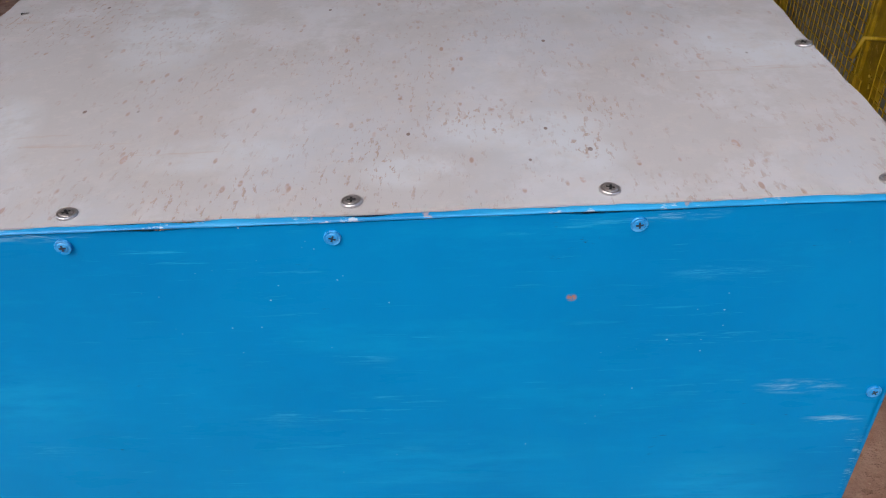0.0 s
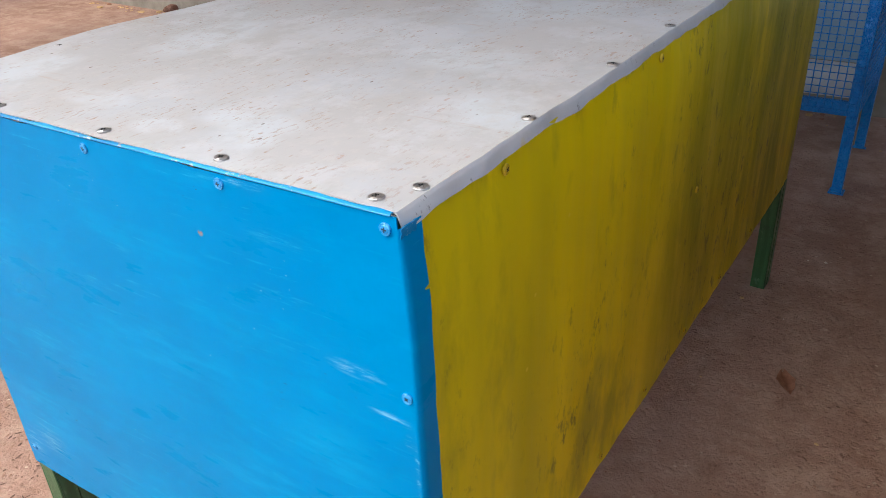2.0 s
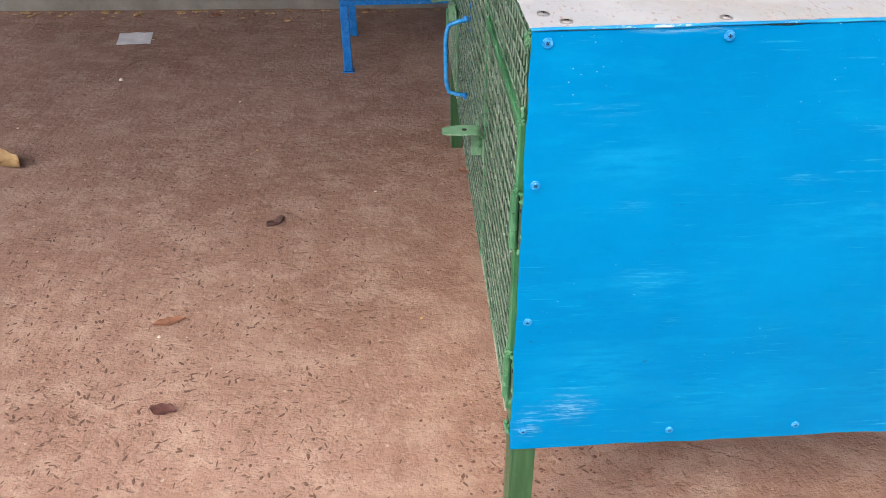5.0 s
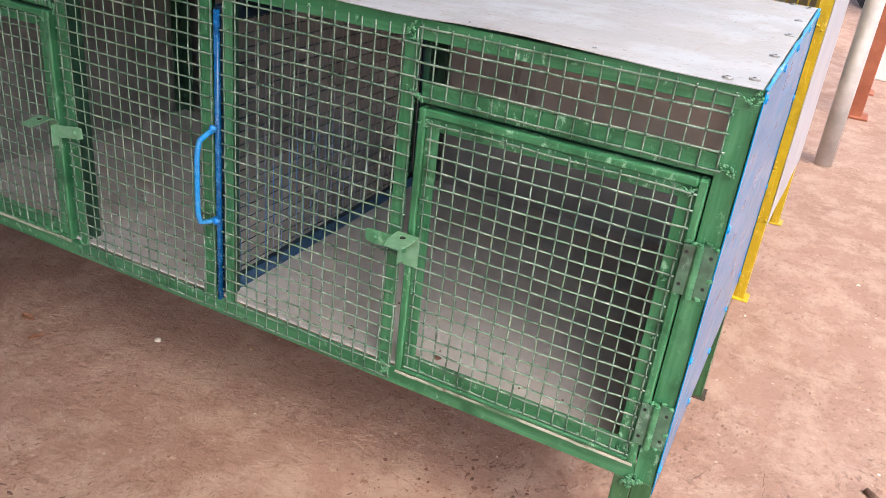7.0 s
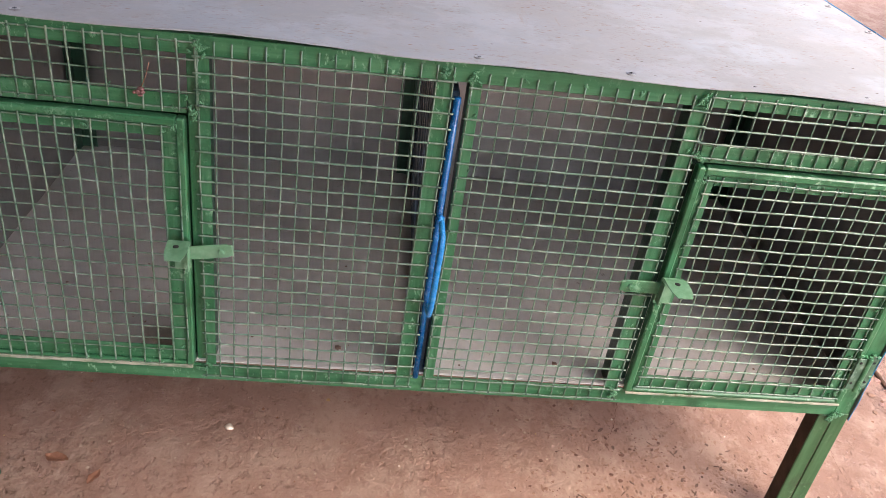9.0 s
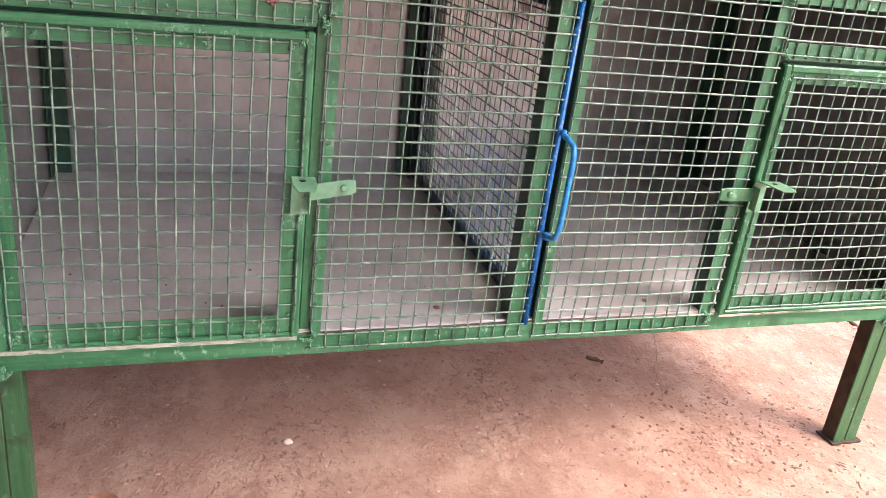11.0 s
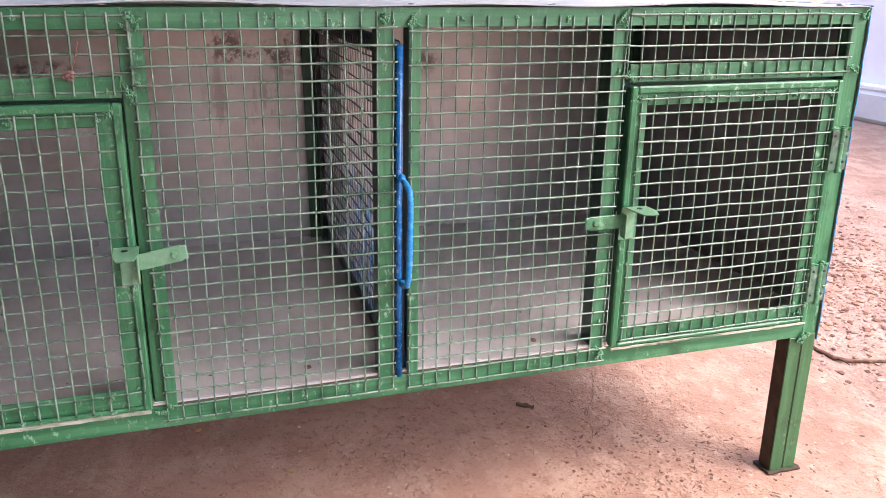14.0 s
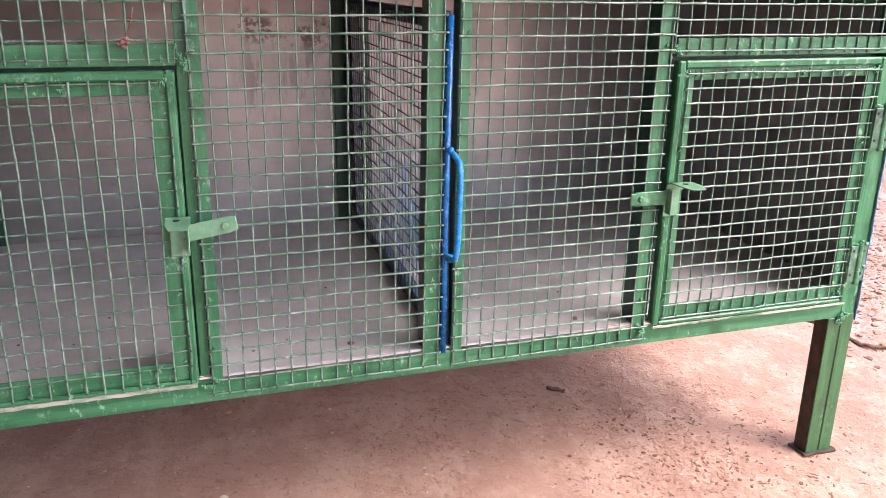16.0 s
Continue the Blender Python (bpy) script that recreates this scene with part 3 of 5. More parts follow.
WIRE = gloss_paint("green_coated_wire", (0.11, 0.19, 0.135), (0.28, 0.355, 0.29), (0.045, 0.10, 0.062), 0.18, (3, 3, 3))
BLUE_GLOSS = gloss_paint("blue_gloss_paint", (0.004, 0.16, 0.52), (0.02, 0.27, 0.68), (0.002, 0.09, 0.36), 0.28)
BLUE_HANDLE = gloss_paint("bright_blue_gloss_paint", (0.01, 0.24, 0.6), (0.08, 0.36, 0.72), (0.004, 0.15, 0.45), 0.26)
BLUE_PIPE = gloss_paint("deep_blue_gloss_paint", (0.003, 0.085, 0.26), (0.015, 0.17, 0.43), (0.002, 0.04, 0.13), 0.22)
BLUE_SCREW = gloss_paint("blue_painted_screw", (0.004, 0.23, 0.54), (0.05, 0.36, 0.68), (0.0, 0.15, 0.4), 0.3)
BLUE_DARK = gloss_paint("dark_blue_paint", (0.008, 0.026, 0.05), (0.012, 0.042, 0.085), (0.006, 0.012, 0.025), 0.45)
BLUE_WORN = gloss_paint("worn_navy_paint", (0.008, 0.05, 0.13), (0.03, 0.12, 0.25), (0.006, 0.02, 0.045), 0.4)
HINGE = gloss_paint("tarnished_green_paint", (0.055, 0.12, 0.075), (0.10, 0.20, 0.13), (0.04, 0.06, 0.045), 0.42)
YELLOW = gloss_paint("yellow_gloss_paint", (0.43, 0.29, 0.007), (0.53, 0.375, 0.016), (0.26, 0.17, 0.007))
BLUE_SHEET, ROOF, YELLOW_SHEET, BARE, FLOOR = make_blue_sheet(), make_roof(), make_yellow_sheet(), make_bare_metal(), make_floor_sheet()
INNER_END = make_inner_end()
EDGE = make_chipped_edge()
LIP = make_lip()
WORN = make_worn()
GROUND, ROUGH = make_ground(), make_rough_soil()
STEEL = make_plain("worn_steel_screw", (0.34, 0.33, 0.32), (0.56, 0.55, 0.54), 90, 0.3, 0.8, 0.1)
DARK = make_plain("dark_recess", (0.015, 0.015, 0.015), (0.03, 0.03, 0.03), 60, 0.7)
WHITE_SHEET = make_plain("white_painted_sheet", (0.40, 0.40, 0.425), (0.49, 0.49, 0.515), 4, 0.4)
CONCRETE = make_plain("grey_concrete", (0.19, 0.165, 0.135), (0.31, 0.28, 0.235), 5, 0.92, 0, 0.5)
WALL_PAINT = make_plain("white_wall_paint", (0.78, 0.78, 0.79), (0.84, 0.84, 0.85), 3, 0.8)
PLINTH = make_plain("grey_plinth_paint", (0.60, 0.585, 0.575), (0.70, 0.685, 0.675), 4, 0.85)
GALV = make_plain("weathered_galvanised_pipe", (0.45, 0.44, 0.43), (0.70, 0.68, 0.66), 6, 0.55, 0.3)
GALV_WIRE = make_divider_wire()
DARK_STEEL = make_plain("rusty_and_shaded_steel", (0.035, 0.03, 0.018), (0.085, 0.058, 0.042), 25, 0.8)
RUST = make_plain("red_oxide_steel", (0.24, 0.07, 0.035), (0.36, 0.125, 0.07), 8, 0.7)
LEAF_BROWN = make_plain("dry_brown_leaf", (0.22, 0.095, 0.055), (0.34, 0.165, 0.10), 60, 0.8)
LEAF_TAN = make_plain("dry_tan_leaf", (0.42, 0.26, 0.11), (0.58, 0.40, 0.2), 50, 0.8)
LEAF_MAROON = make_plain("maroon_dry_leaf", (0.075, 0.03, 0.026), (0.13, 0.055, 0.047), 60, 0.7)
LEAF_DARK = make_plain("dark_withered_leaf", (0.10, 0.055, 0.047), (0.18, 0.11, 0.095), 60, 0.8)
PALE_STONE = make_plain("pale_stone_chip", (0.6, 0.52, 0.42), (0.78, 0.7, 0.6), 40, 0.9)
RED_STONE = make_plain("reddish_gravel_stone", (0.27, 0.15, 0.125), (0.48, 0.32, 0.275), 30, 0.9)
CRUMB = make_plain("reddish_soil_crumb", (0.26, 0.145, 0.10), (0.38, 0.24, 0.175), 50, 0.95)
CLOD = make_plain("dark_soil_clod", (0.13, 0.065, 0.045), (0.24, 0.13, 0.095), 50, 0.95)
HUSK = make_plain("brown_seed_husk", (0.105, 0.06, 0.044), (0.195, 0.117, 0.085), 60, 0.9)
BLUE_LINING = make_plain("faded_blue_grey_sheet", (0.16, 0.27, 0.36), (0.26, 0.36, 0.44), 4, 0.5)
MINT = make_plain("mint_green_door_paint", (0.42, 0.62, 0.53), (0.50, 0.68, 0.60), 5, 0.5)
WITHERED = make_plain("withered_pink_petal", (0.19, 0.095, 0.088), (0.33, 0.18, 0.165), 120, 0.8)
PINK = make_plain("magenta_plastic_wrapper", (0.55, 0.02, 0.33), (0.7, 0.05, 0.5), 30, 0.4)
PAPER = make_plain("white_paper", (0.7, 0.7, 0.7), (0.82, 0.82, 0.82), 20, 0.7)
TYRE = make_plain("black_tyre_rubber", (0.018, 0.017, 0.017), (0.04, 0.036, 0.034), 20, 0.85)
TRUCK_PAINT = make_plain("dark_grey_vehicle_paint", (0.05, 0.05, 0.055), (0.09, 0.085, 0.085), 3, 0.4)
SPECKLED = make_plain("bark", (0.07, 0.036, 0.024), (0.21, 0.115, 0.075), 60, 0.9)
CANOPY = make_plain("dull_veranda_ceiling", (0.30, 0.26, 0.22), (0.38, 0.34, 0.30), 3, 0.9)

# ---- setting ----
def ground_height(x, y):
    h = 0.004 * ns(x * 1.7, y * 1.7) + 0.002 * ns(x * 6, y * 6, 3)
    edge = 0.27 + 0.27 * min(max(y, 0.0), 0.75) + 0.03 * ns(y * 2.1, 4.0) + 0.02 * ns(y * 9, 1.0)
    if -0.3 < y < 3.4 and edge < x < 3.2:
        k = min(1.0, (x - edge) / 0.09) * min(1, (y + 0.3) / 0.5, (3.4 - y) / 0.8, (3.2 - x) / 0.6)
        h += k * (-0.02 + 0.014 * ns(x * 7, y * 7, 9) + 0.008 * ns(x * 23, y * 23, 5))
    return h


def rough_here(x, y):
    edge = 0.27 + 0.27 * min(max(y, 0.0), 0.75) + 0.03 * ns(y * 2.1, 4.0) + 0.02 * ns(y * 9, 1.0)
    return x > edge and 0.0 + 0.1 * ns(x * 5, 2.0) < y < 2.0 + 0.4 * ns(x * 2, 7.0) and x < 2.4


def axis(lo, hi, step, far):
    inner = list(np.arange(lo, hi + step / 2, step))
    out = [lo - d for d in (0.4, 1, 2.5, 6, 15, 40, 120, far)][::-1]
    return out + inner + [hi + d for d in (0.4, 1, 2.5, 6, 15, 40, 120, far)]


def build_ground():
    xs, ys = axis(-4.0, 2.6, 0.025, 600), axis(-3.0, 4.0, 0.03, 600)
    g = Geo()
    for x in xs:
        for y in ys:
            near = -4.0 <= x <= 2.6 and -3.0 <= y <= 4.0
            g.v.append((x, y, ground_height(x, y) if near else 0.0))
    n = len(ys)
    for i in range(len(xs) - 1):
        for j in range(n - 1):
            g.face((i * n + j, (i + 1) * n + j, (i + 1) * n + j + 1, i * n + j + 1))
    return solid("ground", g, [GROUND], (0, 0, 0), "dusty reddish-brown trodden concrete slab and loose soil", "ground", kind="structure", smooth=True)


build_ground()


def kerb_x(y):
    return -3.40 + 0.053 * y if y < 0 else -3.40


def build_kerb():
    g = Geo()

    def top(u, v):
        y = -9 + 15 * v
        return (kerb_x(y) - 1.0 + 1.0 * u, y, 0.25 + 0.006 * ns(y * 3, u * 2))

    def face(u, v):
        y = -9 + 15 * v
        return (kerb_x(y) + 0.008 * ns(y * 4, u * 3, 2) + 0.02 * u, y, 0.25 - 0.256 * u + 0.004 * ns(y * 5, 8))

    g.sheet(face, 6, 120, (-0.05, 0, 0))
    solid("kerb", g, CONCRETE, (-3.4, 0, 0), "weathered grey concrete step edging the yard", "step", kind="structure", smooth=True)
    t = Geo().sheet(top, 3, 60, (0, 0, -0.05))
    solid("terrace_floor", t, GROUND, (-3.9, 0, 0.2), "raised brown earth-stained terrace behind the step", "terrace", kind="structure", smooth=True)
    w = Geo().box(-4.75, -4.45, -9, 6, 0.18, 3.0, 0.01)
    w.box(-4.45, -4.40, -9, 1.50, 0.22, 0.42, 0.008, 1).box(-4.45, -4.40, 2.47, 6, 0.22, 0.42, 0.008, 1)
    solid("wall_west", w, [CONCRETE, PLINTH], (-4.6, 0, 0), "plain rendered grey wall behind the terrace", "wall", kind="structure")


build_kerb()


def build_west_door():
    d = thing("door_1", (-4.43, 1.98, 0.25), "closed mint-green painted door in the terrace wall", "door", kind="structure")
    part("door_leaf", Geo().box(-4.452, -4.41, 1.56, 2.40, 0.262, 2.28, 0.004), MINT, d)
    for y0, y1 in ((1.51, 1.555), (2.405, 2.45)):
        part("door_frame", Geo().box(-4.455, -4.40, y0, y1, 0.24, 2.33, 0.004), RUST, d, "dark red-brown door frame")
    part("door_frame", Geo().box(-4.455, -4.40, 1.555, 2.405, 2.285, 2.33, 0.004), RUST, d, "dark red-brown door frame")
    part("door_handle", Geo().tube([(-4.41, 2.32, 1.25), (-4.37, 2.32, 1.25), (-4.365, 2.26, 1.25), (-4.365, 2.20, 1.25)], 0.009, 8), STEEL, d, "", True)


build_west_door()


def build_far_wall():
    g = Geo().box(3.62, 3.82, -2.5, 4.25, 0, 2.6, 0.01)
    solid("wall_east", g, WALL_PAINT, (3.7, 1.5, 0), "plain white painted wall beyond the gravel", "wall", kind="structure")
    g = Geo().box(3.53, 3.62, -2.5, 4.25, 0, 0.232, 0.03, 0)
    g.box(3.54, 3.62, -2.5, 4.25, 0.232, 0.272, 0.012, 1)
    solid("plinth", g, [PLINTH, WALL_PAINT], (3.58, 1.5, 0), "low grey plinth with a white top edge along the wall", "plinth", kind="structure")


build_far_wall()


def build_canopy():
    # out of view, supposed from the shade; its edges are set to shape the light
    g = Geo().box(-4.75, 0.5, -5.3, 3.0, 2.75, 2.85, 0.01)
    solid("ceiling", g, CANOPY, (-2.2, 2.8, 2.75), "plain unseen veranda ceiling added to shade the yard", "ceiling", kind="structure")


build_canopy()


def build_shade_wall():
    # added out of view to cut low southwest light into the west bay
    g = Geo().box(-4.45, -1.5, -7.0, -6.8, 0, 2.75, 0.01)
    solid("wall_south", g, CONCRETE, (-3.0, -6.9, 0), "unseen plain grey wall added to block light from the southwest", "wall", kind="structure")


build_shade_wall()


def build_bank():
    """A low pale earth bank that closes the yard behind the truck."""
    def fn(u, v):
        x, w = -2 + 22 * u, 1.8 * math.sin(min(1, v * 1.3) * math.pi / 2)
        return (x, 12.5 - 0.45 * x + 5 * v, -0.05 + w + 0.25 * ns(x * 0.8, v * 4) * v + 0.05 * ns(x * 5, v * 12))

    solid("ground", Geo().sheet(fn, 90, 24, (0, 0, -0.2)), ROUGH, (6, 10, 0), "pale bare earth bank at the edge of the yard", "bank", kind="structure", smooth=True)


build_bank()


# ---- screws, shared meshes ----
def washer_screw(axis_v, mats, r=0.0085):
    g = Geo().lathe([(r, -0.001), (r, 0.0009), (r * 0.92, 0.0016), (r * 0.7, 0.0013), (r * 0.6, 0.0018), (r * 0.15, 0.0021)], (0, 0, 0), axis_v, 14)
    q = Vector(axis_v).to_track_quat("Z", "Y").to_matrix().to_4x4()
    for a in (0.3, 0.3 + math.pi / 2):
        g.box(-r * 0.4, r * 0.4, -r * 0.11, r * 0.11, 0.0014, 0.0023, 0.0001, 1, q @ Matrix.Rotation(a, 4, "Z"))
    return g.mesh("screw", mats)


SCREW_UP = washer_screw((0, 0, 1), [STEEL, DARK], 0.0075)
SCREW_EAST = washer_screw((1, 0, 0), [BLUE_SCREW, BLUE_DARK], 0.006)
SCREW_NORTH = washer_screw((0, 1, 0), [YELLOW, DARK], 0.006)
BEAD = Geo().lump((0, 0, 0), 0.0034, 3, 0.7, 1).lump((0.0036, 0.0004, 0.0012), 0.0024, 8, 0.9, 1).lump((-0.0028, 0, -0.0018), 0.0022, 11, 0.8, 1).lump((0.0008, -0.0012, 0.003), 0.0017, 14, 1.0, 1).mesh("weld_bead", GREEN, smooth=True)
BEAD_Y = Geo().lump((0, 0, 0), 0.0055, 5, 0.8, 2).mesh("weld_bead", YELLOW, smooth=True)


def wire_panel(x0, x1, z0, z1, nx, nz, y, r=0.00175, wob=0.0008, plane="xz", seed=1, level_front=False, which="both", stub=0.0, past=0.003, joints=0.0):
    """Welded wire mesh: uprights in front, level wires behind, each a little bent. For plane yz, x is the fixed place.
    The cut ends run past the last crossings, the uprights by stub at the top."""
    g, rr = Geo(), random.Random(seed)
    jx = [[(wob * 1.5 * ns(i * 0.9 + seed * 7, k * 0.33) + rr.gauss(0, wob * 0.16), wob * 1.5 * ns(i * 0.33, k * 0.9 + seed * 5, 3) + rr.gauss(0, wob * 0.16)) for k in range(nz + 1)] for i in range(nx + 1)]

    def at(i, k, off):
        a, b = x0 + (x1 - x0) * i / nx + jx[i][k][0], z0 + (z1 - z0) * k / nz + jx[i][k][1]
        bow = 0.0015 * ns(i * 0.35 + seed, k * 0.35)
        return (a, y + off + bow, b) if plane == "xz" else (y + off + bow, a, b)

    ru, rl = (r * 0.84, r) if level_front else (r, r * 0.84)

    def ends(pts, axis, a, b):
        p, q = list(pts[0]), list(pts[-1])
        p[axis] -= a
        q[axis] += b
        return [tuple(p)] + pts + [tuple(q)]

    across = 0 if plane == "xz" else 1

    def wire(pts, axis, a, b, rad):
        """One wire, with a short dark dirty joint at some of its crossings."""
        if not joints:
            g.tube(ends(pts, axis, a, b), rad, 6)
            return
        full, marks = [], []
        for p in pts:
            lo, hi = list(p), list(p)
            lo[axis] -= 0.0017
            hi[axis] += 0.0017
            if rr.random() < joints * (1.35 - (p[2] - 0.33) * 1.3):
                marks.append(len(full) + 1)
            full += [tuple(lo), tuple(hi)]
        g.tube(ends(full, axis, a + 0.002, b + 0.002), rad, 6, spots=marks)

    for i in range(nx + 1 if which != "level" else 0):
        wire([at(i, k, ru * 0.85 if level_front else -ru * 0.85) for k in range(nz + 1)], 2, past * rr.random(), past * rr.random() + stub, ru)
    for k in range(nz + 1 if which != "up" else 0):
        wire([at(i, k, -rl * 0.85 if level_front else rl * 0.85) for i in range(nx + 1)], across, past * rr.random(), past * rr.random(), rl)
    return g


# ---- the green cage ----
XC, DEPTH = -0.869, 0.813
ZB, ZT = 0.315, 0.9595


def build_green_cage():
    cage = thing("animal_cage", (XC, 0.4, 0), "long green steel mesh animal cage on legs with white roof", "cage")

    def X(s, o):
        return XC + s * o

    # floor and inner sheets
    part("floor_sheet", Geo().sheet(lambda u, v: (-1.735 + 1.732 * u, 0.004 + 0.812 * v, 0.357 + 0.002 * ns(u * 7, v * 3)), 40, 20, (0, 0, -0.003)), FLOOR, cage, "grey dusty sheet-metal floor", True)

    part("floor_lip", Geo().sheet(lambda u, v: (-1.69 + 1.64 * u, 0.0045 + 0.015 * v * (1 + 0.5 * ns(u * 50, 8)), 0.3583 + 0.0008 * (1 - v) + 0.0012 * ns(u * 40, 2)), 120, 2, (0, 0, -0.001)), FLOOR, cage, "pale turned-up front lip of the floor", True)

    # front rails: angle iron, a face flange and an inward flange
    g = Geo().box(X(-1, 0.868), X(1, 0.868), 0, 0.0035, 0.930, ZT).box(X(-1, 0.866), X(1, 0.866), 0.0035, 0.036, ZT - 0.0035, ZT - 0.0002)
    part("top_rail", g, GREEN_ALONG, cage)
    g = Geo().box(X(-1, 0.834), X(1, 0.834), 0, 0.0035, ZB, 0.352).box(X(-1, 0.834), X(1, 0.834), 0.0035, 0.036, ZB, ZB + 0.0035)
    part("bottom_rail", g, GREEN_ALONG, cage)
    for s in (-1, 1):
        g = Geo().box(X(s, 0.397), X(s, 0.835), 0.0005, 0.004, 0.838, 0.868).box(X(s, 0.397), X(s, 0.835), 0.004, 0.036, 0.8395, 0.843)
        part("cross_rail", g, GREEN_ALONG, cage)
        # uprights beside the slot, at the bay and at the corner; the inner flanges are darkened for shade and thinner
        # paint
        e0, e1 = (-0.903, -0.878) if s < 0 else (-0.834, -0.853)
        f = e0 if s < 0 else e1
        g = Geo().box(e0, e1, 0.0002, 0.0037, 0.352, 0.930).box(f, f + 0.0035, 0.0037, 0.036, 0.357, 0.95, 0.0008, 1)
        part("upright", g, [GREEN_UP, GREEN_SHADED_DIRTY], cage)
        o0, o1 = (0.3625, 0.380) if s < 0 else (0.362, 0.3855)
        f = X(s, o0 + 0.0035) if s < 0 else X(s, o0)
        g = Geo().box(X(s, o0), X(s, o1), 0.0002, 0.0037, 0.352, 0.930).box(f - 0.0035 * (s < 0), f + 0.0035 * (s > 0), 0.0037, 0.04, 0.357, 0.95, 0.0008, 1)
        # only the east recess face is darkened, to paint in the black gap
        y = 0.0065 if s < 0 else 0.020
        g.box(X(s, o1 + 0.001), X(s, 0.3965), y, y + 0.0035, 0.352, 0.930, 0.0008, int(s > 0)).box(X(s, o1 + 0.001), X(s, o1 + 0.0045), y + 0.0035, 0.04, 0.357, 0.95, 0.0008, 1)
        part("upright", g, [GREEN_UP, GREEN_SHADED_DIRTY], cage)
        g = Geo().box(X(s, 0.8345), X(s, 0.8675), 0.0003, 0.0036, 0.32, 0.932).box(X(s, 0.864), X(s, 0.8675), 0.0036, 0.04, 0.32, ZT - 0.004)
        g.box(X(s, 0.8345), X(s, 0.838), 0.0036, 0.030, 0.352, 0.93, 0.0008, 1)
        part("corner_post", g, [GREEN_UP, GREEN_SHADED_DIRTY], cage)
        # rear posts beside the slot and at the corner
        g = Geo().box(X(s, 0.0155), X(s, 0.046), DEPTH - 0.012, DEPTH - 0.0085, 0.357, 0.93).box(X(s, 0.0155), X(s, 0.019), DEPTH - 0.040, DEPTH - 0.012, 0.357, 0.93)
        part("rear_post", g, GREEN_SHADED_DIRTY, cage, "dark green inner post")
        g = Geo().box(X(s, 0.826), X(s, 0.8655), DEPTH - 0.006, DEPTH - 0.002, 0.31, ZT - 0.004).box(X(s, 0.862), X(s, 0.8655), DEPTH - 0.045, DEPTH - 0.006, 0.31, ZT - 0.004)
        part("rear_post", g, GREEN_SHADED_DIRTY, cage, "dark green inner post")
        # legs: two angle irons side by side with a thin joint, open to the inner side, on a foot plate
        for y0, y1, out in ((-0.002, 0.036, 1), (DEPTH - 0.003, DEPTH - 0.043, -1)):
            t, z0 = 0.004 * out, 0.004 if s > 0 else -0.007
            if s < 0 and out < 0:
                y0, y1 = y0 + 0.012, y1 + 0.012
            g = Geo().box(X(s, 0.8375), X(s, 0.8675), y0, y0 + t, z0, 0.3205, 0.0012).box(X(s, 0.806), X(s, 0.8358), y0 + 0.0008 * out, y0 + t, z0, 0.3148, 0.0012)
            g.box(X(s, 0.8355), X(s, 0.8378), y0 + 0.0022 * out, y0 + t, z0, 0.312, 0.0005, 1)
            # east legs: the west-facing web is dark for its rust and its shade
            g.box(X(s, 0.8635), X(s, 0.8675), y0 + t, y1, z0, 0.3205, 0.0012).box(X(s, 0.806), X(s, 0.810), y0 + t, y1, z0, 0.3148, 0.0012, int(s > 0))
            g.box(X(s, 0.8378), X(s, 0.8633), y1 - t, y1 - t * 0.1, z0, 0.318, 0.001).box(X(s, 0.8102), X(s, 0.8356), y1 - t, y1 - t * 0.25, z0, 0.3148, 0.001)
            leg = part("leg", g, [GREEN_LEG, DARK_STEEL], cage)
            y0, y1 = min(y0, y1), max(y0, y1)
            if s < 0:
                continue
            f = Geo().sheet(lambda u, v, y0=y0, y1=y1: (X(s, 0.797 + 0.080 * u + 0.005 * ns(v * 3, 5)), y0 - 0.008 + (y1 - y0 + 0.014) * v + 0.004 * ns(u * 4, 2), 0.0045 + 0.0025 * ns(u * 4, v * 3, 7)), 12, 8, (0, 0, -0.004))
            part("foot_plate", f, DARK_STEEL, leg, "thin muddy steel foot plate")
    # rear rails
    for z0 in (ZB, ZT - 0.04):
        g = Geo().box(X(-1, 0.826), X(1, 0.826), DEPTH - 0.006, DEPTH - 0.0025, z0, z0 + 0.034)
        part("rear_rail", g, GREEN_ALONG, cage)
    for s in (-1, 1):
        for z0 in (ZB + 0.001, ZT - 0.04):
            g = Geo().box(X(s, 0.862), X(s, 0.8653), 0.041, DEPTH - 0.046, z0, z0 + 0.032)
            part("side_rail", g, GREEN, cage)

    # mesh of the two fixed panes and the two strips over the doors
    for s, sd in ((-1, 11), (1, 12)):
        a, b = (-1.248, -0.8785) if s < 0 else (-0.850, -0.4845)
        part("mesh_panel", wire_panel(a, b, 0.3285 if s < 0 else 0.3275, 0.9300 if s < 0 else 0.924, 15, 24, -0.0035, seed=sd, level_front=True, stub=0.017, joints=0.5), [WIRE, GREEN_SHADED_DIRTY], cage, "green coated welded wire mesh", True)
        a, b, n = (-1.730, -1.2500, 19) if s < 0 else (-0.4790, -0.0330, 18)
        part("mesh_panel", wire_panel(a, b, 0.8472, 0.9482, n, 4, -0.003, seed=sd + 4, level_front=s > 0, joints=0.5), [WIRE, GREEN_SHADED_DIRTY], cage, "green coated welded wire mesh", True)

    # doors
    for s in (-1, 1):
        o0, o1, z0, z1, w = 0.3995, 0.8325, 0.3525, 0.832, 0.013
        g = Geo()
        g.box(X(s, o0), X(s, o0 + w), -0.008, 0.012, z0, z1, 0.0025).box(X(s, o1 - w), X(s, o1), -0.008, 0.012, z0, z1, 0.0025)
        g.box(X(s, o0 + w), X(s, o1 - w), -0.008, 0.012, z1 - w, z1, 0.0025, 1).box(X(s, o0 + w), X(s, o1 - w), -0.008, 0.012, z0, z0 + 0.008, 0.0025, 1)
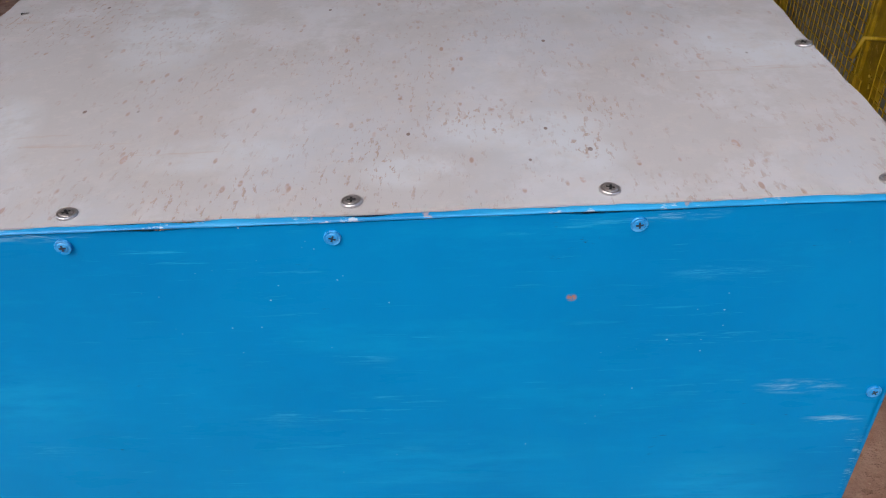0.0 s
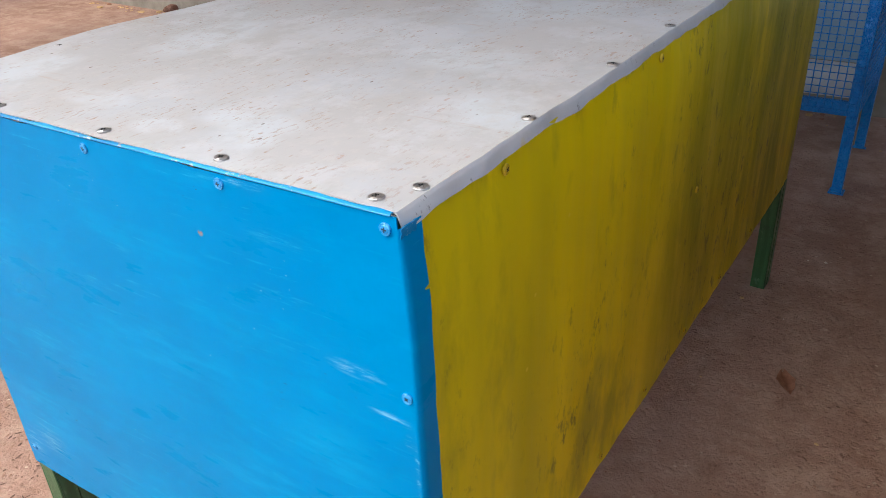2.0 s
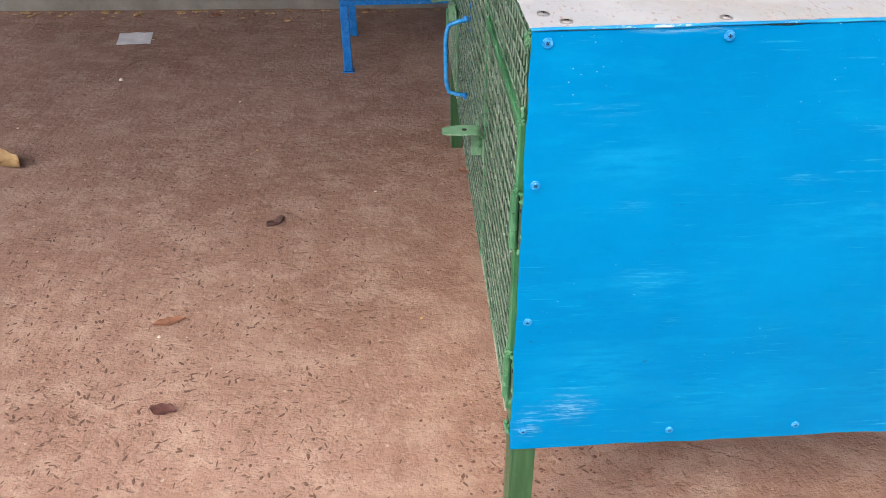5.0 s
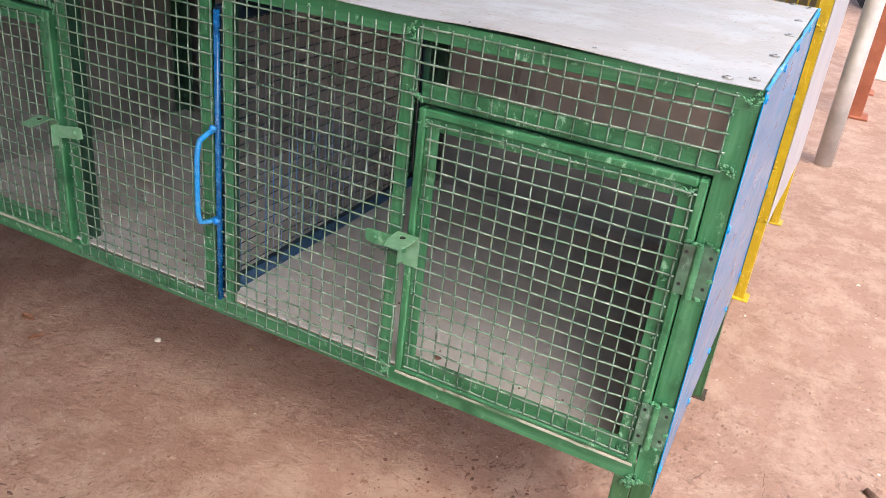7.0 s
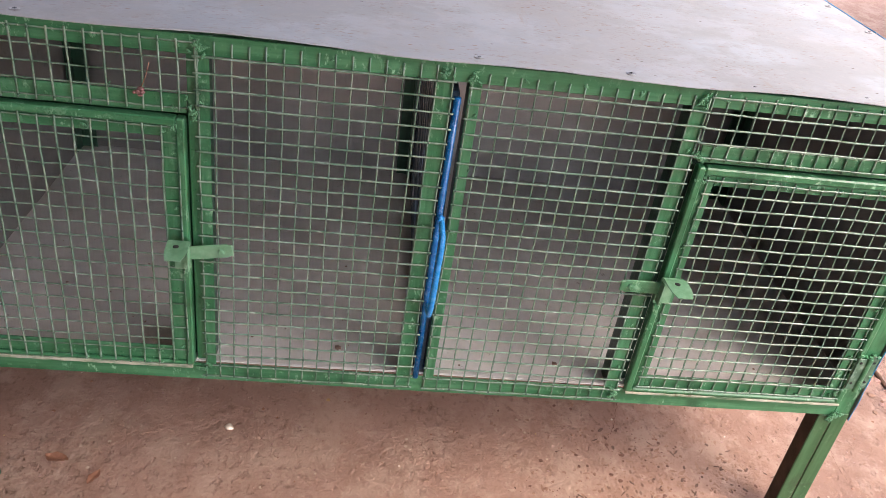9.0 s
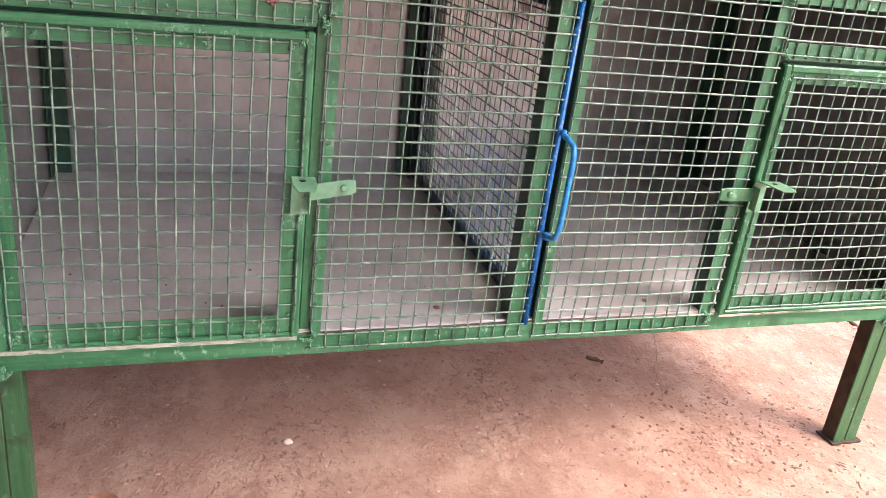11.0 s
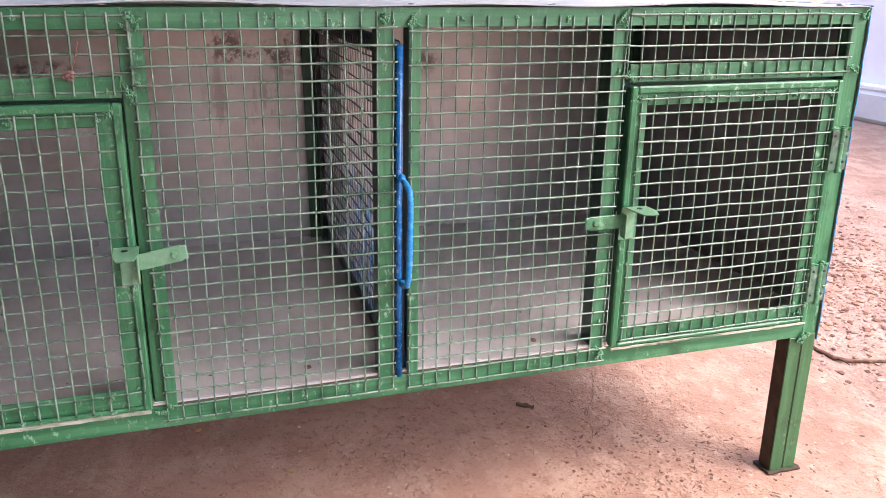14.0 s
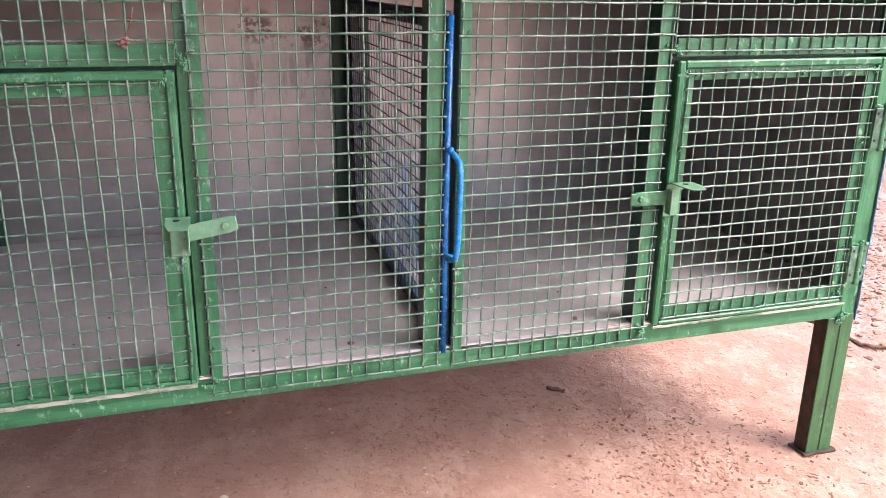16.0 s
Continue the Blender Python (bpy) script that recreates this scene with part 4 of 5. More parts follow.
        for q in ((o0 + w, o0 + w + 0.022, z0 + 0.008, z1 - w), (o1 - w - 0.022, o1 - w, z0 + 0.008, z1 - w)):
            g.box(X(s, q[0]), X(s, q[1]), -0.0015, 0.0015, q[2], q[3])
        g.box(X(s, o0 + w + 0.022), X(s, o1 - w - 0.022), -0.0017, 0.0013, z1 - w - 0.020, z1 - w, 0.0008, 1)
        g.box(X(s, o0 + w + 0.022), X(s, o1 - w - 0.022), -0.0017, 0.0013, z0 + 0.008, z0 + 0.038, 0.0008, 1)
        door = part("door", g, [GREEN_UP, GREEN_ALONG], cage, "hinged steel-framed mesh door with a latch")
        # the stop is coloured dark so the gap round the door looks shaded
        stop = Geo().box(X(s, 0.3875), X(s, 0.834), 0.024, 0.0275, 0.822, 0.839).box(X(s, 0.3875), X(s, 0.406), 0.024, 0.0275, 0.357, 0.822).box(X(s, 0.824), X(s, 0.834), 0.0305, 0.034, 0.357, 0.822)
        part("door_stop", stop, GREEN_SHADED_DIRTY, cage)
        a, b, z0m, z1m = (-1.684, -1.278, 0.359, 0.8155) if s < 0 else (-0.447, -0.054, 0.3655, 0.8105)
        part("mesh_panel", wire_panel(a, b, z0m, z1m, 16, 18, -0.0055, wob=0.0012, seed=30 + s, level_front=s > 0, joints=0.55), [WIRE, GREEN_SHADED_DIRTY], door, "green coated welded wire mesh", True)
        part("worn_edge", Geo().sheet(lambda u, v, s=s: (X(s, 0.402 + 0.428 * u), -0.0088 - 0.0004 * v, 0.3475 + (0.0062 if s < 0 else 0.0040) * v + 0.0016 * ns(u * 22, s + 3) + 0.0012 * ns(u * 70, s)), 70, 2, (0, 0.003, 0)), WORN, door, "worn pale lower edge of the door", True)
        for zt in (0.742, 0.473):
            h = Geo().box(X(s, 0.8215), X(s, 0.8395), -0.0115, -0.0075, zt - 0.078, zt - 0.002, 0.0008, 2)
            h.box(X(s, 0.847), X(s, 0.868), -0.0042, -0.0007, zt - 0.080, zt, 0.0008, 2)
            for k0, k1 in ((-0.080, -0.054), (-0.0535, -0.0265), (-0.026, 0.0)):
                h.tube([(X(s, 0.8435), -0.0105, zt + k0), (X(s, 0.8435), -0.0105, zt + k1)], 0.0056, 12)
            h.tube([(X(s, 0.8435), -0.0105, zt - 0.083), (X(s, 0.8435), -0.0105, zt + 0.003)], 0.0038, 8)
            for o, y, z in ((0.828, -0.0116, zt - 0.012), (0.828, -0.0116, zt - 0.062), (0.860, -0.0043, zt - 0.016), (0.860, -0.0043, zt - 0.064)):
                h.lathe([(0.0027, 0), (0.0027, 0.0008), (0.0012, 0.0012)], (X(s, o), y, z), (0, -1, 0), 8, 1)
            for o, z, k in ((0.826, zt + 0.002, 1), (0.836, zt - 0.001, 6), (0.853, zt + 0.003, 2), (0.864, zt - 0.002, 7), (0.866, zt - 0.05, 3), (0.856, zt - 0.081, 4), (0.824, zt - 0.079, 5)):
                h.lump((X(s, o), -0.0065 if o < 0.843 else -0.003, z), 0.0052, k + int(zt * 100), 0.8, 1)
            part("hinge", h, [GREEN, DARK, HINGE], door, "tarnished green steel butt hinge")
        # latch: strap with a bolt, a bracket on the door and its bent plate with a hole
        tip = Matrix.Translation((X(s, 0.398), 0, 0.600)) @ Matrix.Rotation(radians(-9 if s < 0 else 0), 4, "Y")
        l = Geo().box(-s * 0.064, s * 0.004, -0.0165, -0.0130, -0.012, 0.013, 0.001, 0, tip)
        l.box(-s * 0.0715, -s * 0.058, -0.0167, -0.0128, -0.0105, 0.0115, 0.004, 0, tip)
        l.lathe([(0.0058, 0), (0.0058, 0.004), (0.004, 0.0055)], tip @ Vector((-s * 0.053, -0.0165, 0.001)), (0, -1, 0), 6)
        l.lump((X(s, 0.400), -0.014, 0.604), 0.006, 9, 0.9, 2).lump((X(s, 0.401), -0.014, 0.592), 0.004, 5, 0.9, 1)
        part("strap", l, GREEN_LIGHT if s < 0 else GREEN, door, "green latch strap with a bolt")
        # one bent strip: up the door, round a bend and out over the strap
        wid, out = (0.030, 0.064) if s < 0 else (0.033, 0.072)
        prof = [(-0.0105, 0.566), (-0.0105, 0.600), (-0.0115, 0.614), (-0.0155, 0.623), (-0.023, 0.6285), (-0.032, 0.6305), (-0.012 - out, 0.630 - (0.006 if s < 0 else 0.0))]

        def strip(u, v, s=s, wid=wid, prof=prof):
            q = u * (len(prof) - 1)
            k = min(int(q), len(prof) - 2)
            a, b = prof[k], prof[k + 1]
            f = q - k
            spread = wid * (0.44 if u < 0.5 else 0.44 + 0.14 * min(1, (u - 0.5) / 0.25)) * (1 - 0.34 * (max(0, u - 0.9) / 0.1) ** 2)
            return (X(s, 0.412) - s * 0.002 + (v - 0.5) * 2 * spread + (0.010 * s * max(0, u - 0.6) if s > 0 else 0), a[0] + (b[0] - a[0]) * f, a[1] + (b[1] - a[1]) * f + 0.0012 * ns(u * 6, v * 3, s))

        b2 = Geo().sheet(strip, 24, 4, (0, 0.0022, -0.0022))
        b2.lathe([(0.0048, 0), (0.0048, 0.0007), (0.002, 0.0009)], (X(s, 0.412), -0.044 if s > 0 else -0.042, 0.6303 if s > 0 else 0.6285), (0, 0, 1), 12, 1)
        part("latch_plate", b2, [GREEN_LIGHT, DARK], door, "bent pale green latch plate with a padlock hole", True)
        side = Geo().box(X(s, 0.3965), X(s, 0.399), -0.030, -0.012, 0.572, 0.616, 0.0008)
        part("latch_cheek", side, GREEN_LIGHT, door)
        for k in range(5):
            piece("weld_bead", BEAD, (X(s, 0.418), -0.005, 0.40 + k * 0.098 + rnd.uniform(-0.02, 0.02)), door, Matrix.Diagonal((0.8, 0.7, 0.8, 1)))
            piece("weld_bead", BEAD, (X(s, 0.806 if k % 2 else 0.812), -0.005, 0.385 + k * 0.102 + rnd.uniform(-0.02, 0.02)), door, Matrix.Diagonal((0.8, 0.8, 0.9, 1)))
        for k in range(4):
            piece("weld_bead", BEAD, (X(s, 0.45 + k * 0.1 + rnd.uniform(-0.02, 0.02)), -0.005, 0.808), door, Matrix.Rotation(k, 4, "Y"))
            piece("weld_bead", BEAD, (X(s, 0.45 + k * 0.1 + rnd.uniform(-0.02, 0.02)), -0.005, 0.366), door, Matrix.Rotation(k + 1, 4, "Y"))

    # beads of weld along the fixed frame
    for s in (-1, 1):
        for o, z in ((0.366, 0.944), (0.369, 0.40), (0.37, 0.48), (0.371, 0.56), (0.37, 0.66), (0.369, 0.76), (0.37, 0.86), (0.03, 0.90), (0.031, 0.80), (0.029, 0.67), (0.03, 0.55), (0.03, 0.44),
                     (0.10, 0.942), (0.19, 0.944), (0.28, 0.941), (0.08, 0.345), (0.16, 0.346), (0.25, 0.344), (0.33, 0.346), (0.027, 0.948),
                     (0.42, 0.858), (0.50, 0.857), (0.60, 0.859), (0.70, 0.858), (0.79, 0.857), (0.41, 0.944), (0.52, 0.945), (0.63, 0.943), (0.75, 0.944), (0.84, 0.95),
                     (0.39, 0.845), (0.39, 0.955), (0.848, 0.84), (0.835, 0.325), (0.845, 0.318), (0.83, 0.31)):
            sc = rnd.uniform(0.5, 1.15)
            piece("weld_bead", BEAD, (X(s, o + rnd.uniform(-0.006, 0.006)), -0.0025, z + rnd.uniform(-0.02, 0.02) * (0.36 < z < 0.92)), cage, Matrix.Rotation(rnd.random() * 6, 4, "Y") @ Matrix.Diagonal((sc, 0.55, sc * rnd.uniform(0.6, 1.2), 1)))
    for s in (-1, 1):
        for o, z, count in ((0.374, 0.940, 9), (0.858, 0.946, 8), (0.024, 0.941, 6), (0.388, 0.846, 7), (0.852, 0.848, 4), (0.836, 0.319, 12), (0.826, 0.312, 6), (0.378, 0.345, 5), (0.41, 0.815, 6), (0.812, 0.812, 6), (0.812, 0.364, 5)):
            for k in range(count):
                sc = rnd.uniform(0.6, 1.5)
                piece("weld_bead", BEAD, (X(s, o + rnd.gauss(0, 0.006)), -0.004 - rnd.random() * 0.003, z + rnd.gauss(0, 0.0055)), cage, Matrix.Rotation(rnd.random() * 6, 4, "Y") @ Matrix.Diagonal((sc, 0.8, sc * rnd.uniform(0.6, 1.1), 1)))
    return cage


def settle(cage):
    """The old frame leans a little, and its top is out of level."""
    def shift(x, y, z):
        k = 0.018 * min(1.0, max(0.0, (-x - 0.05) / 0.75)) * max(0.0, 1 - max(0.0, y) / 0.5)
        up, u, v = min(1.0, max(0.0, (z - 0.33) / 0.63)), min(1.0, max(0.0, -x / 1.74)), min(1.0, max(0.0, y / 0.81))
        return Vector((k * (z - 0.65), 0, up * ((-0.0045 + 0.0105 * u) * (1 - v) + (0.001 + 0.005 * u) * v)))

    for ob in cage.children_recursive:
        if ob.data.users > 1:
            at = ob.matrix_basis.translation + BASE[cage]
            ob.matrix_basis = Matrix.Translation(shift(*at)) @ ob.matrix_basis
        else:
            for v in ob.data.vertices:
                v.co += shift(*(v.co + BASE[cage]))


def build_skins(cage):
    def edge(k, q):
        return 0.0028 * ns(q * 9, k) + 0.0018 * ns(q * 27, k + 5)

    def tuck(z):
        return 0.0055 * max(0.0, (z - 0.84) / 0.11)

    # blue end sheets: outside painted, inside bare; the east one folds round the rear corner
    def east(u, v):
        y, z = -0.0045 + 0.8225 * u, 0.306 + 0.6525 * v
        rim = 1 if v in (0, 1) else 0
        return (0.0012 + 0.0022 * ns(y * 4, z * 4, 2) * (1 - abs(2 * u - 1) ** 4), y + (1.5 * edge(1, z) if u == 0 else 0) - tuck(z) * max(0.0, u - 0.95) / 0.05, z + rim * edge(2, y) + (0.010 * u if v == 0 else 0))

    part("end_sheet", Geo().sheet(east, 40, 34, (-0.0014, 0, 0), (0, 1)), [BLUE_SHEET, INNER_END], cage, "blue hand-painted end sheet with pale scrapes", True)

    def fold(u, v):
        z, a = 0.316 + 0.634 * v, u * math.pi / 2
        r = 0.004
        if u < 0.5:
            a = u * 2 * math.pi / 2
            return (0.0028 - r + r * math.cos(a), 0.818 + r * math.sin(a) - tuck(z), z)
        return (0.0028 - r - (u - 0.5) * 2 * (0.026 + 0.004 * ns(z * 14, 3) + 0.003 * ns(z * 40, 6)), 0.822 + 0.0012 * ns(z * 8, u) - tuck(z), z)

    part("folded_edge", Geo().sheet(fold, 10, 40, (0, -0.0012, 0)), BLUE_SHEET, cage, "blue sheet edge folded round the corner", True)

    def west(u, v):
        y, z = -0.001 + 0.819 * u, 0.306 + 0.652 * v
        return (-1.7405 + 0.002 * ns(y * 4, z * 4, 7), y + (edge(4, z) if u == 0 else 0), z)

    part("end_sheet", Geo().sheet(west, 30, 20, (0.0014, 0, 0), (0, 1)), [BLUE_SHEET, INNER_END], cage, "blue hand-painted end sheet", True)

    def back(u, v):
        x, z = -0.022 - 1.714 * u, 0.312 + 0.634 * v
        bulge = 0.005 * ns(x * 3.0, z * 0.8, 4) + 0.002 * ns(x * 9, z * 2, 8)
        k = min(1, 6 * v + 0.2, 6 * (1 - v) + 0.05)
        return (x, 0.8195 + bulge * k - 0.0072 * max(0.0, (v - 0.9) / 0.1), z + 0.005 * (v == 1) + (0.006 * ns(x * 8, 2) + 0.004 * ns(x * 21, 6) if v == 0 else 0))

    part("back_sheet", Geo().sheet(back, 90, 20, (0, -0.0014, 0), (0, 1)), [YELLOW_SHEET, BARE], cage, "mustard-yellow painted back sheet with wavy dents", True)

    # roof sheet with a lip bent down at the rear and a painted edge bent down at the end
    def ridge(x):
        return 0.8095 + 0.0022 * ns(x * 9, 2.5) + 0.0016 * ns(x * 26, 7)

    def roof(u, v):
        x, y = -1.744 + 1.740 * u, -0.006 + (ridge(-1.744 + 1.740 * u) + 0.006) * v
        lift = sum(h * math.exp(-((x - q) / w) ** 2) for q, w, h in ((-1.18, 0.14, 0.007), (-1.62, 0.1, 0.006), (-0.33, 0.13, 0.005), (-0.75, 0.1, 0.003))) * max(0.0, 1 - v * 7)
        return (x, y + (edge(6, x) if v == 0 else 0), 0.9615 + lift + 0.0012 * ns(x * 5, y * 5))

    top = part("roof_sheet", Geo().sheet(roof, 130, 44, (0, 0, -0.0014), (0, 1)), [ROOF, BARE], cage, "off-white roof sheet with rusty mud specks", True)

    def lip(u, v):
        x = -1.744 + 1.741 * u
        d = 0.0140 + 0.0025 * ns(x * 11, 3) + 0.0030 * ns(x * 29, 1) + 0.003 * max(0.0, 1 + x / 0.05)
        out = 0.0060 + 0.003 * ns(x * 13, 8) + 0.002 * ns(x * 37, 4)
        return (x, ridge(x) + out * v ** 0.8 + 0.0012 * ns(x * 40, v * 2, 5) * v, 0.9613 + 0.0012 * ns(x * 5, ridge(x) * 5) - d * v ** 1.25)

    part("rear_lip", Geo().sheet(lip, 200, 6, (0, -0.0012, -0.0006)), LIP, top, "bent wavy rear lip of the roof", True)

    def trim(u, v):
        y = -0.005 + 0.8125 * u
        inner = -0.0012 + 0.0030 * ns(y * 13, 4) + 0.0024 * ns(y * 41, 2)
        a = v * math.pi / 2
        return (inner + (0.0030 + 0.0006 * ns(y * 11, 8) - inner) * math.sin(a), y, 0.9624 + 0.0005 * ns(y * 12, 1) - (0.0020 + 0.0008 * ns(y * 17, 6)) * (1 - math.cos(a)))

    part("painted_edge", Geo().sheet(trim, 110, 6, (-0.0008, 0, -0.001)), EDGE, top, "roof edge smeared with blue paint", True)

    def tab(u, v):
        return (0.0036 - 0.022 * u, 0.8175 + 0.0016 * (1 - v) + 0.0012 * ns(u * 5, v * 3), 0.9525 - (0.0105 + 0.003 * ns(u * 6, 4)) * v)

    part("corner_tab", Geo().sheet(tab, 8, 4, (0, -0.001, 0)), EDGE, top, "blue-smeared tab folded at the roof corner", True)

    for x, y in ((-0.02, 0.037), (-0.017, 0.215), (-0.018, 0.413), (-0.02, 0.59), (-0.018, 0.778), (-0.052, 0.80), (-0.245, 0.801), (-0.46, 0.803), (-0.672, 0.80), (-0.879, 0.802),
                 (-1.09, 0.80), (-1.30, 0.801), (-1.52, 0.80), (-1.71, 0.80), (-0.05, 0.016), (-0.228, 0.02), (-0.414, 0.016), (-0.609, 0.021), (-0.843, 0.022), (-1.073, 0.02), (-1.283, 0.022), (-1.5, 0.02),
                 (-1.70, 0.02), (-0.813, 0.461), (-1.72, 0.21), (-1.72, 0.41), (-1.72, 0.6)):
        tilt = Matrix.Rotation(rnd.uniform(-0.12, 0.12), 4, "X") @ Matrix.Rotation(rnd.random() * 6, 4, "Z")
        piece("screw", SCREW_UP, (x, y, 0.9622), top, tilt)
    for y, z in ((0.014, 0.946), (0.215, 0.948), (0.40, 0.947), (0.607, 0.948), (0.801, 0.947), (0.010, 0.768), (0.011, 0.555), (0.014, 0.345), (0.238, 0.335), (0.433, 0.335), (0.617, 0.342), (0.803, 0.348), (0.810, 0.776), (0.812, 0.57)):
        piece("screw", SCREW_EAST, (0.0018, min(y, 0.810), z), cage, Matrix.Rotation(rnd.random() * 6, 4, "X"))
    for x, z in ((-0.17, 0.937), (-0.60, 0.936), (-1.05, 0.936), (-1.5, 0.936), (-0.235, 0.34), (-0.463, 0.338), (-0.656, 0.337), (-0.869, 0.336), (-1.1, 0.336), (-1.35, 0.336), (-1.6, 0.336), (-0.835, 0.648)):
        piece("screw", SCREW_NORTH, (x, 0.8215 if z < 0.9 else 0.8165, z), cage, Matrix.Rotation(rnd.random() * 6, 4, "Y"))


def build_divider():
    """The sliding partition in the slot, with its pull pipe and handle."""
    x = -0.865
    d = thing("sliding_divider", (x, 0.4, 0.36), "blue-framed mesh divider with a pull handle in the cage slot", "divider")
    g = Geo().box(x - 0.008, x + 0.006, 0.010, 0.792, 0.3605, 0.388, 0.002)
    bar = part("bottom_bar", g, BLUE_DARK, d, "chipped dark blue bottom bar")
    # the east side carries a brighter blue than the rest of the bar
    part("painted_face", Geo().box(x + 0.006, x + 0.0085, 0.012, 0.790, 0.361, 0.3885, 0.0008), BLUE_WORN, bar, "brighter blue east side of the bar")
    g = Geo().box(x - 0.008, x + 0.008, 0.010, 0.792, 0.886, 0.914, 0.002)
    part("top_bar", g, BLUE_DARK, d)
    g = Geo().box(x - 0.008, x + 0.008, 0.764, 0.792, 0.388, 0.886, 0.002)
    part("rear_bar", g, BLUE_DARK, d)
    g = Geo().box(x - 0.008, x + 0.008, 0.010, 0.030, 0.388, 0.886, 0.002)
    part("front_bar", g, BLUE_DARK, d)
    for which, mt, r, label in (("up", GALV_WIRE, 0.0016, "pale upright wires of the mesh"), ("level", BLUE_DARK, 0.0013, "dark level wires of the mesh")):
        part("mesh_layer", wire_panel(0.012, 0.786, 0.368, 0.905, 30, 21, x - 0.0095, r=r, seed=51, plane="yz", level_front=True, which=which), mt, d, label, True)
    p = Geo().tube([(x - 0.007, 0.002, 0.352), (x - 0.003, 0.002, 0.6), (x + 0.0045, 0.002, 0.908)], 0.0058, 16)
    pipe = part("pull_pipe", p, BLUE_PIPE, d, "glossy blue upright pipe", True)
    h = [(x + 0.002, -0.008, 0.703), (x + 0.003, -0.03, 0.700), (x + 0.004, -0.050, 0.693), (x + 0.004, -0.055, 0.678), (x + 0.003, -0.057, 0.66), (x + 0.0, -0.057, 0.57), (x - 0.001, -0.055, 0.553), (x - 0.002, -0.050, 0.538), (x - 0.002, -0.03, 0.531), (x - 0.003, -0.008, 0.529)]
    part("handle", Geo().tube(h, 0.0050, 10), BLUE_HANDLE, pipe, "glossy blue bent bar handle", True)
    for z, k in ((0.705, 1), (0.527, 2)):
        part("weld_bead", Geo().lump((x + 0.001, -0.013, z), 0.007, k, 1.0, 2), BLUE_GLOSS, pipe, "", True)


GREEN_CAGE = build_green_cage()
build_skins(GREEN_CAGE)
settle(GREEN_CAGE)
build_divider()
# the slab rises a little to the west, and the cage stands with it
GREEN_CAGE.rotation_euler, GREEN_CAGE.location.z = (0, 0.003, 0), 0.0026


# ---- the other cages ----
def build_yellow_cage():
    x1, x0, y0, y1, zb, zt = 0.010, -2.49, 1.385, 2.16, 0.268, 1.10
    c = thing("animal_cage", (-1.24, 1.77, 0), "yellow steel mesh animal cage with a white end sheet", "cage")
    mid = (x0 + x1) / 2

    def post(a, b):
        g = Geo().box(a, b, y0, y0 + 0.004, zb, zt, 0.001)
        part("corner_post", g, YELLOW, c)

    for a, b in ((x1 - 0.04, x1), (x0, x0 + 0.04), (mid - 0.035, mid + 0.035), (mid + 0.60, mid + 0.64), (mid - 0.64, mid - 0.60)):
        post(a, b)
    for z0, z1 in ((zb, zb + 0.04), (zt - 0.04, zt), (0.835, 0.87)):
        part("rail", Geo().box(x0 + 0.04, x1 - 0.04, y0 + 0.0005, y0 + 0.0045, z0, z1, 0.001), YELLOW, c)
    for a, b, sd in ((mid + 0.645, x1 - 0.042, 61), (mid + 0.038, mid + 0.597, 62), (mid - 0.597, mid - 0.038, 63), (x0 + 0.042, mid - 0.645, 64)):
        g = Geo().box(a, a + 0.03, y0 - 0.006, y0 + 0.006, zb + 0.05, 0.83, 0.002).box(b - 0.03, b, y0 - 0.006, y0 + 0.006, zb + 0.05, 0.83, 0.002)
        g.box(a + 0.03, b - 0.03, y0 - 0.006, y0 + 0.006, zb + 0.05, zb + 0.075, 0.002).box(a + 0.03, b - 0.03, y0 - 0.006, y0 + 0.006, 0.805, 0.83, 0.002)
        door = part("door", g, YELLOW, c, "yellow steel-framed mesh door")
        n = round((b - a - 0.02) / 0.0254)
        part("mesh_panel", wire_panel(a + 0.01, b - 0.01, zb + 0.055, 0.825, n, 20, y0 - 0.008, seed=sd), YELLOW, door, "yellow coated wire mesh", True)
        part("mesh_panel", wire_panel(a - 0.01, b + 0.01, 0.845, zt - 0.01, n, 10, y0 - 0.003, seed=sd + 9), YELLOW, c, "yellow coated wire mesh", True)
        for zc in (0.40, 0.72):
            h = Geo().tube([(b + 0.004, y0 - 0.012, zc - 0.04), (b + 0.004, y0 - 0.012, zc + 0.04)], 0.006, 8).box(b - 0.026, b + 0.03, y0 - 0.0105, y0 - 0.0065, zc - 0.036, zc + 0.036)
            part("hinge", h, YELLOW, door)
        part("bolt", Geo().tube([(a + 0.015, y0 - 0.012, 0.56), (a + 0.015, y0 - 0.06, 0.565), (a + 0.015, y0 - 0.075, 0.52)], 0.006, 8), YELLOW, door, "", True)
    for xc in (x1 - 0.03, mid, x0 + 0.03):
        for yy in (y0, y1 - 0.04):
            g = Geo().box(xc - 0.03, xc - 0.001, yy, yy + 0.038, 0.005, zb, 0.002).box(xc + 0.001, xc + 0.03, yy + 0.001, yy + 0.038, 0.005, zb, 0.002).box(xc - 0.004, xc + 0.004, yy + 0.004, yy + 0.03, 0.005, zb)
            leg = part("leg", g, YELLOW, c)
            part("foot_plate", Geo().box(xc - 0.045, xc + 0.045, yy - 0.014, yy + 0.05, 0, 0.006, 0.002), YELLOW, leg)
    part("end_sheet", Geo().sheet(lambda u, v: (x1 + 0.003 + 0.002 * ns(u * 3, v * 3, 4), y0 + 0.002 + (y1 - y0) * u, zb - 0.01 + (zt - zb + 0.006) * v + (0.004 * ns(u * 12, 2) if v == 0 else 0)), 24, 16, (-0.0015, 0, 0), (0, 1)), [WHITE_SHEET, BARE], c, "white painted end sheet", True)
